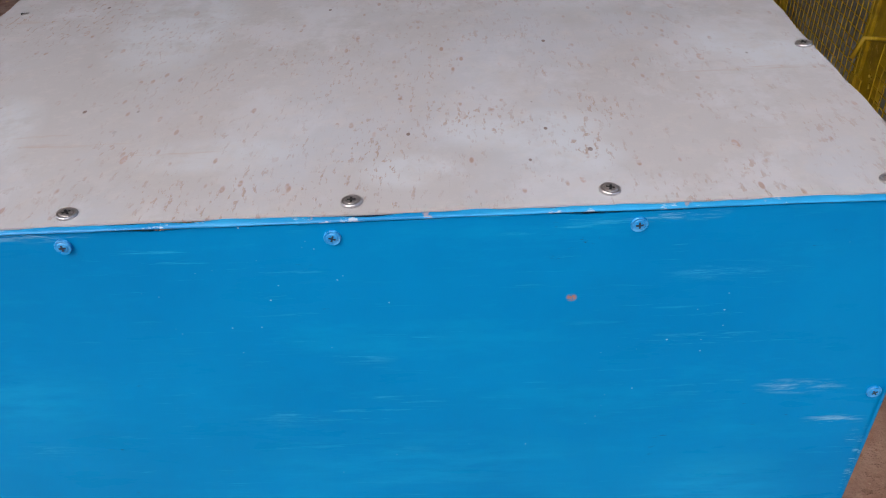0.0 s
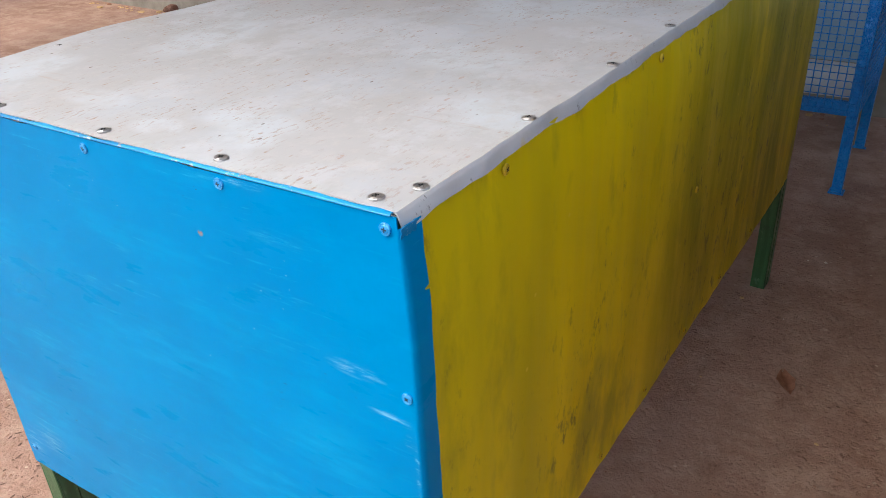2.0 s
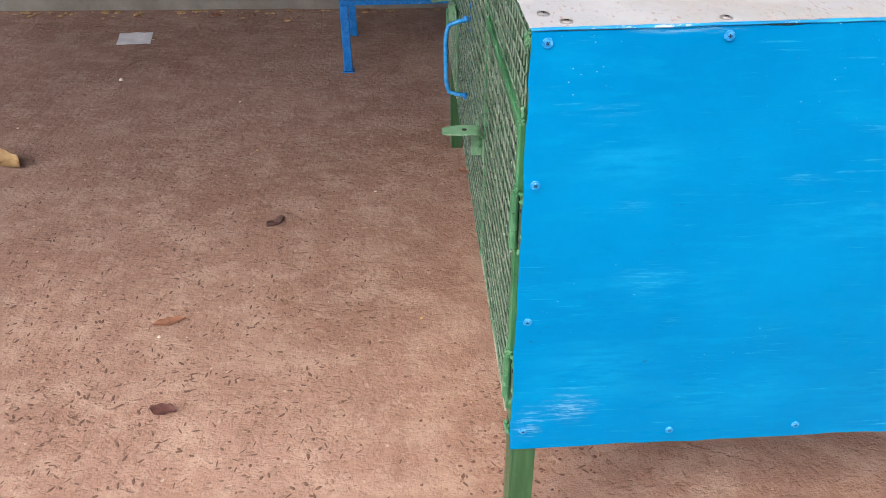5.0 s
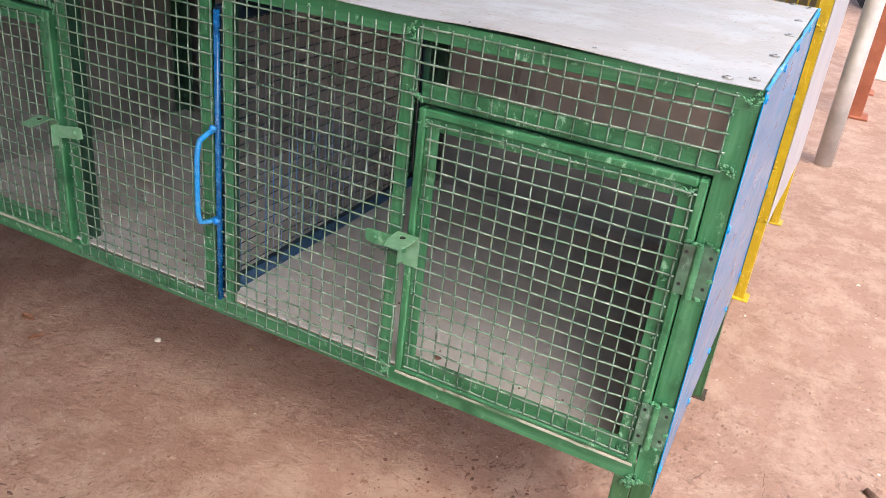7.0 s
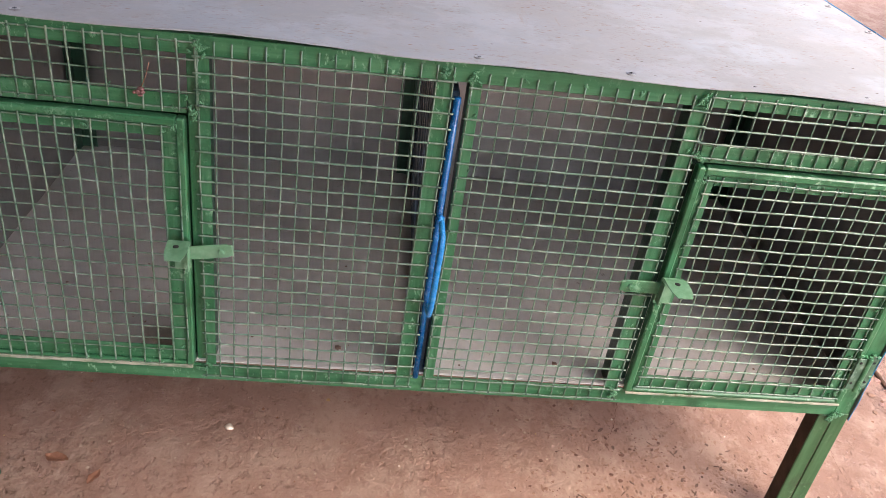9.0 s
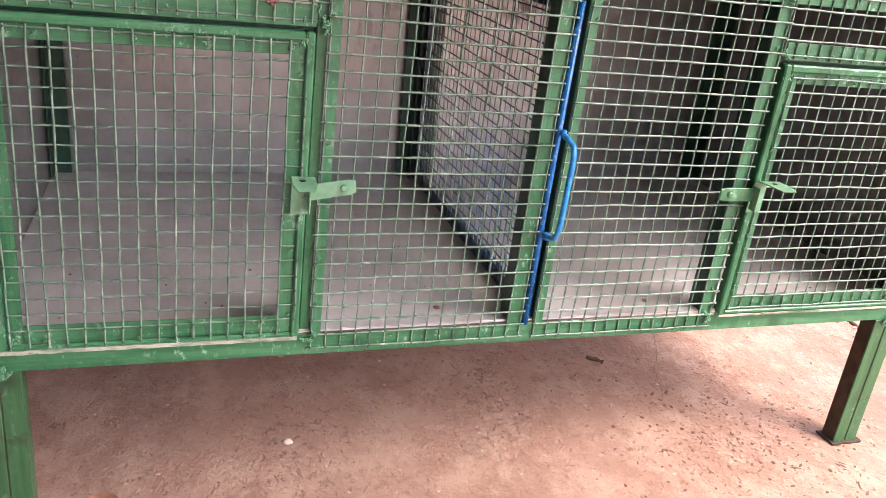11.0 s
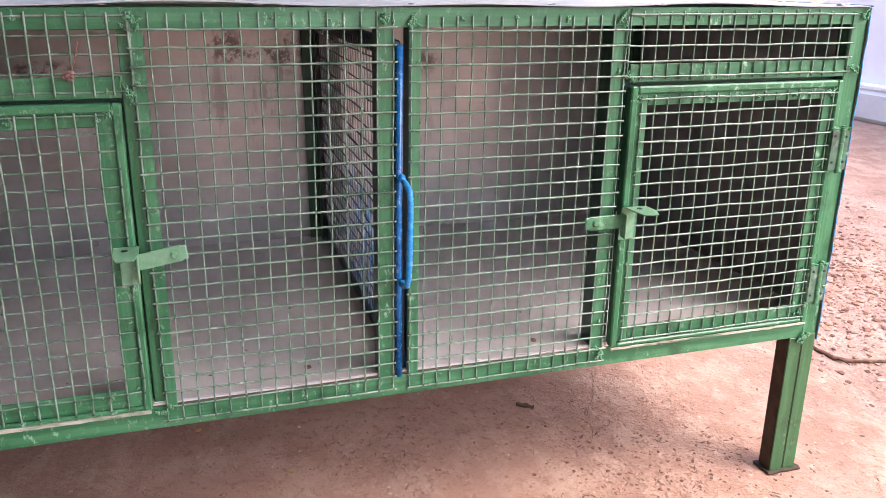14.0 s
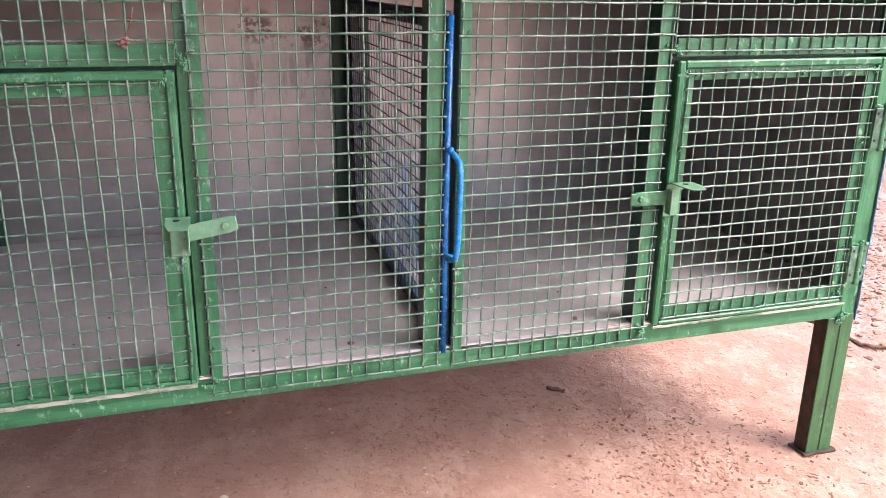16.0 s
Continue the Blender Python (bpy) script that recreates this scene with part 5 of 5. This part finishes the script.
    part("end_sheet", Geo().sheet(lambda u, v: (x0 - 0.003, y0 + 0.002 + (y1 - y0) * u, zb - 0.01 + (zt - zb + 0.006) * v), 6, 6, (0.0015, 0, 0), (0, 1)), [YELLOW_SHEET, BARE], c, "yellow painted end sheet", True)
    part("back_sheet", Geo().sheet(lambda u, v: (x0 + (x1 - x0) * u, y1, zb + (zt - zb - 0.002) * v), 10, 6, (0, -0.0015, 0), (0, 1)), [YELLOW_SHEET, BARE], c, "", True)
    part("floor_sheet", Geo().sheet(lambda u, v: (x0 + 0.002 + (x1 - x0 - 0.004) * u, y0 + 0.006 + (y1 - y0 - 0.01) * v, zb + 0.036), 8, 4, (0, 0, -0.002)), FLOOR, c)
    rr = random.Random(33)
    for x in (x1 - 0.02, mid + 0.62, mid, mid - 0.62):
        for z in (zb + 0.02, 0.45, 0.70, 0.85, zt - 0.02):
            for k in range(3):
                q = rr.uniform(0.6, 1.2)
                piece("weld_bead", BEAD_Y, (x + rr.gauss(0, 0.01), y0 - 0.001, z + rr.gauss(0, 0.008)), c, Matrix.Rotation(rr.random() * 6, 4, "Y") @ Matrix.Diagonal((q, 0.7, q, 1)))
    c.matrix_basis = pose(x1, y0, 0, 0, 0, -1.7) @ Matrix.Translation((-1.24 - x1, 1.77 - y0, 0))
    part("roof_sheet", Geo().sheet(lambda u, v: (x0 - 0.008 + (x1 - x0 + 0.016) * u, y0 - 0.008 + (y1 - y0 + 0.016) * v, zt + 0.004), 20, 8, (0, 0, -0.002)), ROOF, c, "off-white roof sheet", True)


def build_blue_cage():
    x1, x0, y0, y1, zb, zt = -2.455, -2.97, -0.42, 0.893, 0.285, 1.02
    c = thing("animal_cage", (-2.7, 0.24, 0), "bright blue steel mesh animal cage on slim legs", "cage")
    for a, b in ((y1 - 0.035, y1), (y0, y0 + 0.035), ((y0 + y1) / 2 - 0.02, (y0 + y1) / 2 + 0.02)):
        for xx in (x1, x0):
            s = 0.035 if xx == x1 else -0.035
            part("corner_post", Geo().box(xx - s, xx, a, b, zb, zt, 0.002), BLUE_GLOSS, c)
            leg = part("leg", Geo().box(xx - s, xx, a, b, 0.004, zb, 0.002), BLUE_GLOSS, c)
            part("foot_plate", Geo().box(xx - s - 0.008, xx + 0.008, a - 0.008, b + 0.008, 0, 0.005, 0.001), BLUE_GLOSS, leg)
    for z0, z1 in ((zb, zb + 0.05), (zt - 0.04, zt)):
        part("rail", Geo().box(x1 - 0.02, x1 - 0.001, y0 + 0.035, y1 - 0.035, z0, z1, 0.002), BLUE_GLOSS, c)
        part("rail", Geo().box(x0 + 0.036, x1 - 0.036, y1 - 0.03, y1 - 0.002, z0, z1, 0.002), BLUE_GLOSS, c)
    part("mesh_panel", wire_panel(y0 + 0.01, y1 - 0.01, zb + 0.02, zt - 0.01, 51, 28, x1 + 0.002, r=0.002, plane="yz", seed=71), BLUE_GLOSS, c, "blue coated wire mesh", True)
    part("mesh_panel", wire_panel(x0 + 0.02, x1 - 0.02, zb + 0.02, zt - 0.01, 18, 28, y1 + 0.002, r=0.0012, seed=72), BLUE_GLOSS, c, "blue coated wire mesh", True)
    part("floor_sheet", Geo().sheet(lambda u, v: (x0 + 0.036 + (x1 - x0 - 0.072) * u, y0 + 0.004 + (y1 - y0 - 0.036) * v, zb + 0.055), 4, 6, (0, 0, -0.002)), FLOOR, c)
    part("back_sheet", Geo().sheet(lambda u, v: (x0 + 0.04, y0 + 0.004 + (y1 - y0 - 0.008) * u, zb + 0.06 + (zt - zb - 0.064) * v), 4, 6, (0.0015, 0, 0)), BLUE_LINING, c)
    part("roof_sheet", Geo().sheet(lambda u, v: (x0 - 0.01 + (x1 - x0 + 0.02) * u, y0 - 0.01 + (y1 - y0 + 0.02) * v, zt + 0.004), 4, 8, (0, 0, -0.002)), ROOF, c)


build_yellow_cage()
build_blue_cage()


# ---- posts and the parked truck behind ----
def build_posts():
    g = Geo().tube([(0.13, 3.06, 0.0), (0.128, 3.06, 0.5), (0.127, 3.06, 1.4), (0.125, 3.06, 2.75)], 0.041, 24)
    p = solid("steel_post", g, GALV, (0.13, 3.06, 0), "weathered grey-white steel pipe post holding the veranda", "post", smooth=True)
    for k, (x, y) in enumerate(((0.22, 4.2), (0.24, 4.95))):
        g = Geo().box(x - 0.045, x + 0.045, y - 0.045, y + 0.045, 0, 2.75, 0.004)
        q = thing("rusty_post", (x, y, 0), "red-oxide painted square steel post", "post", "red steel posts")
        part("shaft", g, RUST, q)
        part("base_plate", Geo().box(x - 0.08, x + 0.08, y - 0.08, y + 0.08, 0, 0.012, 0.002), RUST, q)
        if k == 0:
            part("brace", Geo().box(-0.02, 0.02, -0.02, 0.02, 0, 0.95, 0.003, 0, Matrix.Translation((x + 0.02, y + 0.04, 0.30)) @ Matrix.Rotation(radians(-40), 4, "X")), RUST, q)
    g = Geo().box(0.30, 0.42, 5.45, 5.57, 0, 2.75, 0.006)
    solid("grey_post", g, PLINTH, (0.36, 5.5, 0), "square grey painted concrete post", "post")


def build_truck():
    M = Matrix.Translation((2.4, 7.1, 0)) @ Matrix.Rotation(radians(24), 4, "Z")
    t = thing("pickup_truck", (2.4, 7.1, 0), "dark grey parked pickup truck with a dented bumper", "truck")

    def b(x0, x1, y0, y1, z0, z1, bev=0.02, g=None):
        return (g or Geo()).box(x0, x1, y0, y1, z0, z1, bev, 0, M)

    part("body", b(-1.02, 1.02, 0.1, 4.6, 0.55, 1.05, 0.08), TRUCK_PAINT, t)
    part("cab", b(-0.85, 0.85, 1.2, 3.0, 1.04, 1.75, 0.18), TRUCK_PAINT, t)
    part("bumper", b(-0.95, 0.95, -0.12, 0.12, 0.33, 0.56, 0.05), STEEL, t, "scratched grey bumper")
    part("skid_bar", b(-0.6, 0.6, 0.05, 0.25, 0.25, 0.34, 0.02), TRUCK_PAINT, t)
    plate = part("number_plate", b(-0.26, 0.26, -0.135, -0.121, 0.38, 0.52, 0.004), PAPER, t, "white number plate")
    for k in range(6):
        part("plate_mark", b(-0.21 + k * 0.072, -0.165 + k * 0.072, -0.139, -0.1355, 0.41, 0.49, 0.001), DARK, plate, "plain dark bar")
    for sx in (-1, 1):
        for yy in (0.85, 3.7):
            w = Geo().lathe([(0.20, -0.11), (0.33, -0.115), (0.365, -0.08), (0.37, 0.08), (0.33, 0.115), (0.20, 0.11)], M @ Vector((sx * 1.0, yy - 0.5, 0.37)), M.to_3x3() @ Vector((1, 0, 0)), 28)
            wheel = part("wheel", w, TYRE, t, "dusty black tyre", True)
            part("rim", Geo().lathe([(0.205, -0.1), (0.19, 0.04), (0.07, 0.06), (0.05, 0.1)], M @ Vector((sx * 1.0, yy - 0.5, 0.37)), M.to_3x3() @ Vector((sx, 0, 0)), 20), GALV, wheel, "", True)
        part("headlight", b(sx * 0.62 - 0.16, sx * 0.62 + 0.16, 0.06, 0.11, 0.72, 0.9, 0.03), WHITE_SHEET, t)


build_posts()
build_truck()


# ---- litter ----
def leaf(at, size, turn, mat, label, curl=0.25, ratio=0.45, name="fallen_leaf"):
    """A curled dry leaf with a midrib and an uneven rim."""
    g = Geo()
    z0 = ground_height(at[0], at[1]) + 0.002
    rot, seed = Matrix.Rotation(radians(turn), 3, "Z"), at[0] * 7 + at[1]

    def fn(u, v):
        a, w = (u - 0.5) * size, math.sin(math.pi * min(0.98, max(0.03, u ** 0.85))) ** 0.8 * size * ratio * 0.5
        b = (v - 0.5) * 2 * w * (1 + 0.25 * ns(u * 9, seed))
        h = curl * size * (abs(v - 0.5) * 2) ** 1.5 * (0.5 + 0.5 * ns(u * 3, seed)) + curl * 0.4 * size * (u - 0.5) ** 2 * 2 + 0.02 * size * ns(u * 8, v * 8, seed)
        p = rot @ Vector((a, b, 0))
        return (at[0] + p.x, at[1] + p.y, z0 + max(0.0, h))

    g.sheet(fn, 12, 6, (0, 0, -0.0012))
    return solid(name, g, mat, (at[0], at[1], 0), label, "leaf", "fallen leaves", smooth=True)


for at, size, turn, mat, label, curl, ratio in (
        ((-1.254, 0.977), 0.085, 25, LEAF_BROWN, "curled brown dry leaf on the ground", 0.25, 0.5),
        ((-1.582, -2.299), 0.13, 30, LEAF_BROWN, "long curled brown dry leaf on the ground", 0.2, 0.35),
        ((-1.641, -1.519), 0.14, 60, LEAF_TAN, "crumpled tan dry leaf on the ground", 0.4, 0.55),
        ((-0.743, -0.757), 0.08, 108, LEAF_BROWN, "narrow brown dry leaf on the ground", 0.07, 0.4),
        ((-0.43, -0.695), 0.06, 78, LEAF_MAROON, "small dark maroon leaf on the ground", 0.1, 0.6),
        ((-1.2, -0.551), 0.06, -50, LEAF_DARK, "small dark withered leaf on the ground", 0.4, 0.45),
        ((-2.891, 1.37), 0.23, 10, LEAF_TAN, "large crumpled pale tan dry leaf on the ground", 0.2, 0.6),
        ((-0.462, 0.40), 0.045, -30, HUSK, "small dark withered leaf under the cage", 0.3, 0.3),
        ((-1.503, 0.033), 0.04, 70, LEAF_BROWN, "scrap of brown leaf under the cage", 0.2, 0.5),
        ((-1.592, 0.078), 0.05, -10, LEAF_BROWN, "small brown leaf under the cage", 0.2, 0.5),
        ((1.5, 2.8), 0.09, -20, LEAF_TAN, "tan dry leaf on the gravel", 0.2, 0.4)):
    leaf(at, size, turn, mat, label, curl, ratio)


ROOT = ((0.388, 0.63), (0.42, 0.606), (0.45, 0.58), (0.479, 0.523), (0.497, 0.437), (0.544, 0.402), (0.61, 0.386), (0.67, 0.39))


def build_litter():
    g = Geo()
    for k, (dx, dy, dz) in enumerate(((0, 0, 0.012), (0.03, 0.01, 0.018), (-0.02, 0.03, 0.02))):
        g.sheet(lambda u, v, dx=dx, dy=dy, dz=dz, k=k: (-2.334 + dx + (u - 0.5) * 0.08, -1.99 + dy + (v - 0.5) * 0.06, 0.004 + dz * (1 + ns(u * 4 + k, v * 4)) + 0.012 * ns(u * 9, v * 9, k)), 8, 6, (0, 0, -0.0008))
    solid("sweet_wrapper", g, PINK, (-2.334, -1.99, 0), "crumpled magenta plastic wrapper on the ground", "wrapper", smooth=True)
    g = Geo().sheet(lambda u, v: (-2.97 + (u - 0.5) * 0.17, -1.467 + (v - 0.5) * 0.16 + 0.03 * u, 0.006 + 0.006 * ns(u * 3, v * 3)), 8, 8, (0, 0, -0.001))
    solid("paper_scrap", g, PAPER, (-2.97, -1.467, 0), "flat white scrap of paper on the ground", "paper", smooth=True)
    g = Geo().sheet(lambda u, v: (-2.675 + (u - 0.5) * 0.06, -2.167 + (v - 0.5) * 0.05, 0.012 + 0.015 * ns(u * 4, v * 4, 2)), 6, 6, (0, 0, -0.001))
    solid("paper_scrap", g, PAPER, (-2.675, -2.167, 0), "small crumpled white paper on the ground", "paper", smooth=True)
    g = Geo().lump((-3.58, -4.0, 0.03), 0.075, 4, 0.5, 3)
    solid("stone", g, CLOD, (-3.58, -4.0, 0), "dark mossy stone beside the concrete step", "stone", smooth=True)
    g = Geo().lump((-3.5, -3.1, 0.03), 0.05, 8, 0.6, 3)
    solid("stone", g, CLOD, (-3.5, -3.1, 0), "dark lump of earth beside the concrete step", "stone", smooth=True)
    # a root or twig across the loose soil
    pts = []
    for (xa, ya), (xb, yb) in zip(ROOT, ROOT[1:]):
        for q in (0, 0.34, 0.67):
            x, y = xa + (xb - xa) * q, ya + (yb - ya) * q
            pts.append((x + 0.009 * ns(q * 9 + xa * 50, 3), y + 0.009 * ns(q * 7 + xa * 40, 5), ground_height(x, y) + 0.005 + 0.004 * ns(x * 30, y * 30)))
    g = Geo().tube(pts, [0.0085 - 0.0045 * k / len(pts) + 0.0022 * ns(k * 0.9, 2) for k in range(len(pts))], 8)
    for k, (dx, dy) in ((4, (0.035, 0.02)), (8, (0.03, 0.045)), (12, (0.02, -0.04)), (15, (0.05, -0.03))):
        x, y, z = pts[k]
        g.tube([(x, y, z), (x + dx * 0.5, y + dy * 0.4, z + 0.004), (x + dx, y + dy, ground_height(x + dx, y + dy) + 0.003)], [0.004, 0.003, 0.0014], 6)
    solid("root", g, SPECKLED, (0.5, 0.48, 0), "thin dark dry root lying over the loose soil", "root", smooth=True)
    for at, s, label in (((-1.257, 0.189), 0.009, "pale stone chip under the cage"), ((0.626, 0.893), 0.022, "white stone on the loose soil"),
                         ((-0.307, -1.168), 0.010, "pale stone chip on the ground"), ((-0.175, -1.206), 0.018, "tan stone chip on the ground"), ((-2.427, -1.359), 0.012, "pale stone chip on the ground")):
        solid("pebble", Geo().lump((*at, s * 0.3), s, int(s * 9000), 0.6, 2), PALE_STONE, (*at, 0), label, "pebble", "pale pebbles", smooth=True)


build_litter()


def build_dried_flower():
    """A withered flower head caught by its stalk in the wire."""
    d = thing("dried_flower", (-1.32, -0.006, 0.88), "withered pinkish flower head caught in the cage wire", "flower")
    g = Geo().tube([(-1.3065, -0.007, 0.922), (-1.310, -0.0095, 0.908), (-1.3135, -0.0085, 0.898), (-1.320, -0.009, 0.884)], [0.0005, 0.0008, 0.0007, 0.0009], 6)
    part("stalk", g, LEAF_BROWN, d, "thin dry stalk", True)
    g = Geo()
    for k, (x, z, q) in enumerate(((-1.3205, 0.882, 0.0048), (-1.3245, 0.8775, 0.0052), (-1.3185, 0.8765, 0.0040), (-1.3295, 0.8755, 0.0038), (-1.3225, 0.872, 0.0034), (-1.311, 0.905, 0.0018), (-1.309, 0.913, 0.0015))):
        g.lump((x, -0.0088, z), q, 60 + k, 0.7, 2)
    part("petals", g, WITHERED, d, "crumpled brownish-pink petals", True)


build_dried_flower()


def scatter(name, mats, count, place, sizes, label, seed, flat=0.6):
    """Small bits that nobody could count, in one mesh."""
    rr, g = random.Random(seed), Geo()
    for k in range(count):
        x, y = place(rr)
        s = sizes[0] + (sizes[1] - sizes[0]) * rr.random() ** 2.5
        g.lump((x, y, ground_height(x, y) + s * flat * 0.25), s, seed * 1000 + k, flat, 1, rr.randrange(len(mats)))
    return solid(name, g, mats, (0, 0, 0), label, "debris", kind="stuff")


def gravel_place(rr):
    while True:
        x, y = rr.uniform(0.36, 1.9), rr.uniform(0.15, 2.6)
        if rough_here(x, y) and rr.random() < math.exp(-((x - 0.95) ** 2) / 0.16 - ((y - 1.0) ** 2) / 0.42) + 0.04:
            return x, y


scatter("gravel", [RED_STONE, CRUMB, CRUMB, CLOD], 5200, gravel_place, (0.002, 0.0125), "loose reddish gravel and soil crumbs beyond the slab", 5, 0.5)
scatter("soil_crumbs", [CRUMB, CRUMB, LEAF_BROWN], 700, lambda r: (r.uniform(-1.8, 0.6), r.uniform(-1.6, 1.3)), (0.0015, 0.004), "fine dark crumbs scattered over the slab", 7, 0.4)


def build_flakes():
    """Small brown seed husks lying flat on the slab."""
    rr, g = random.Random(12), Geo()
    for k in range(5200):
        x, y = rr.gauss(-0.4, 0.75), rr.gauss(-0.95, 0.6)
        if k > 4800:
            x, y = rr.gauss(-0.22, 0.2), rr.gauss(0.04, 0.12)
        elif not (-2.0 < x < 0.75 and -2.4 < y < -0.25 + 0.2 * (x > -0.2)):
            continue
        l, w, a = rr.uniform(0.003, 0.0115), rr.uniform(0.0012, 0.0038), rr.gauss(0.6, 0.9)
        z, n, ca, sa = ground_height(x, y) + 0.0004, len(g.v), math.cos(a), math.sin(a)
        for u, v, h in ((-1, 0, 0), (-0.4, -1, 0), (0.5, -0.8, 0), (1, 0, 0.0006), (0.4, 1, 0), (-0.5, 0.8, 0), (0, 0, 0.0016)):
            g.v.append((x + ca * u * l - sa * v * w, y + sa * u * l + ca * v * w, z + h))
        m = rr.choice((0, 1)) if k < 4800 else rr.choice((0, 1, 1, 1))
        for q in range(6):
            g.face((n + q, n + (q + 1) % 6, n + 6), m)
    solid("seed_husks", g, [HUSK, CRUMB], (0, 0, 0), "small brown seed husks scattered over the slab", "debris", kind="stuff", smooth=True)


build_flakes()
scatter("soil_clods", [CRUMB, CRUMB, CRUMB, CLOD], 900, lambda r: (r.gauss(-0.30, 0.16), r.gauss(0.06, 0.16)), (0.001, 0.0052), "small dark clods of soil on the slab under the cage", 14, 0.4)
scatter("soil_grit", [CRUMB, RED_STONE], 1500, lambda r: (r.uniform(-1.7, 0.3), r.uniform(-0.75, 0.6)), (0.0012, 0.0032), "fine reddish grit over the slab", 15, 0.5)


def build_crack(line, wide, label):
    """A hairline crack with ragged, crumbled rims."""
    g = Geo()
    for (xa, ya), (xb, yb) in zip(line, line[1:]):
        d = Vector((xb - xa, yb - ya, 0)).normalized()
        side = Vector((-d.y, d.x, 0))
        for k in range(8):
            q = k / 8
            c = Vector((xa + (xb - xa) * q, ya + (yb - ya) * q, 0)) + side * 0.006 * ns(xa * 90 + k * 0.7, ya * 60)
            w = wide * max(0.15, 0.6 + ns(c.x * 60, c.y * 60))
            z = max(ground_height(c.x + a, c.y + b) for a in (-0.02, 0, 0.02) for b in (-0.02, 0, 0.02)) * 0.3 + ground_height(c.x, c.y) * 0.7 + 0.001
            n = len(g.v)
            l = (Vector((xb - xa, yb - ya, 0)).length / 8) * 0.62
            for p in (c - d * l, c + side * w, c + d * l, c - side * w):
                g.v.append((p.x, p.y, z))
            g.face((n, n + 3, n + 2, n + 1))
    solid("slab_crack", g, CLOD, (*line[0], 0), label, "crack", kind="structure")


build_crack(((-0.22, 0.52), (-0.235, 0.486), (-0.266, 0.417), (-0.319, 0.344), (-0.349, 0.26), (-0.381, 0.207), (-0.379, 0.173)), 0.0022, "hairline crack in the dusty slab under the cage")
build_crack(((0.186, 0.56), (0.186, 0.42), (0.184, 0.275), (0.183, 0.1)), 0.0012, "thin straight joint in the dusty slab")
scatter("pale_crumbs", [PALE_STONE, LEAF_TAN], 160, lambda r: (r.uniform(-3.3, 0.7), r.uniform(-2.6, 2.4)), (0.002, 0.007), "pale chips scattered over the ground", 8, 0.5)


def kerb_litter(r):
    y = r.uniform(-5, 2.2)
    return kerb_x(y) + 0.05 + abs(r.gauss(0, 0.06)), y


scatter("leaf_litter", [LEAF_TAN, LEAF_TAN, LEAF_BROWN], 260, kerb_litter, (0.006, 0.028), "dry leaf litter blown against the concrete step", 9, 0.3)


def build_floor_bits():
    """Dry crumbs left on the cage floor, most of them along the front lip."""
    rr, g = random.Random(21), Geo()
    for k in range(40):
        x, y, q = rr.uniform(-1.68, -0.06), 0.03 + abs(rr.gauss(0, 0.16)), rr.uniform(0.001, 0.003)
        g.lump((x, min(y, 0.75), 0.3605 + q * 0.2 - 0.003 * (x + 0.869)), q, 400 + k, 0.5, 1)
    for k, (x, y, q) in enumerate(((-1.31, 0.05, 0.008), (-0.60, 0.05, 0.007), (-1.02, 0.06, 0.006), (-0.42, 0.06, 0.010))):
        g.lump((x, y, 0.362 - 0.003 * (x + 0.869)), q, 700 + k, 0.5, 1)
    solid("floor_crumbs", g, HUSK, (XC, 0.4, 0.36), "dry dark crumbs on the cage floor", "debris", kind="stuff")


build_floor_bits()
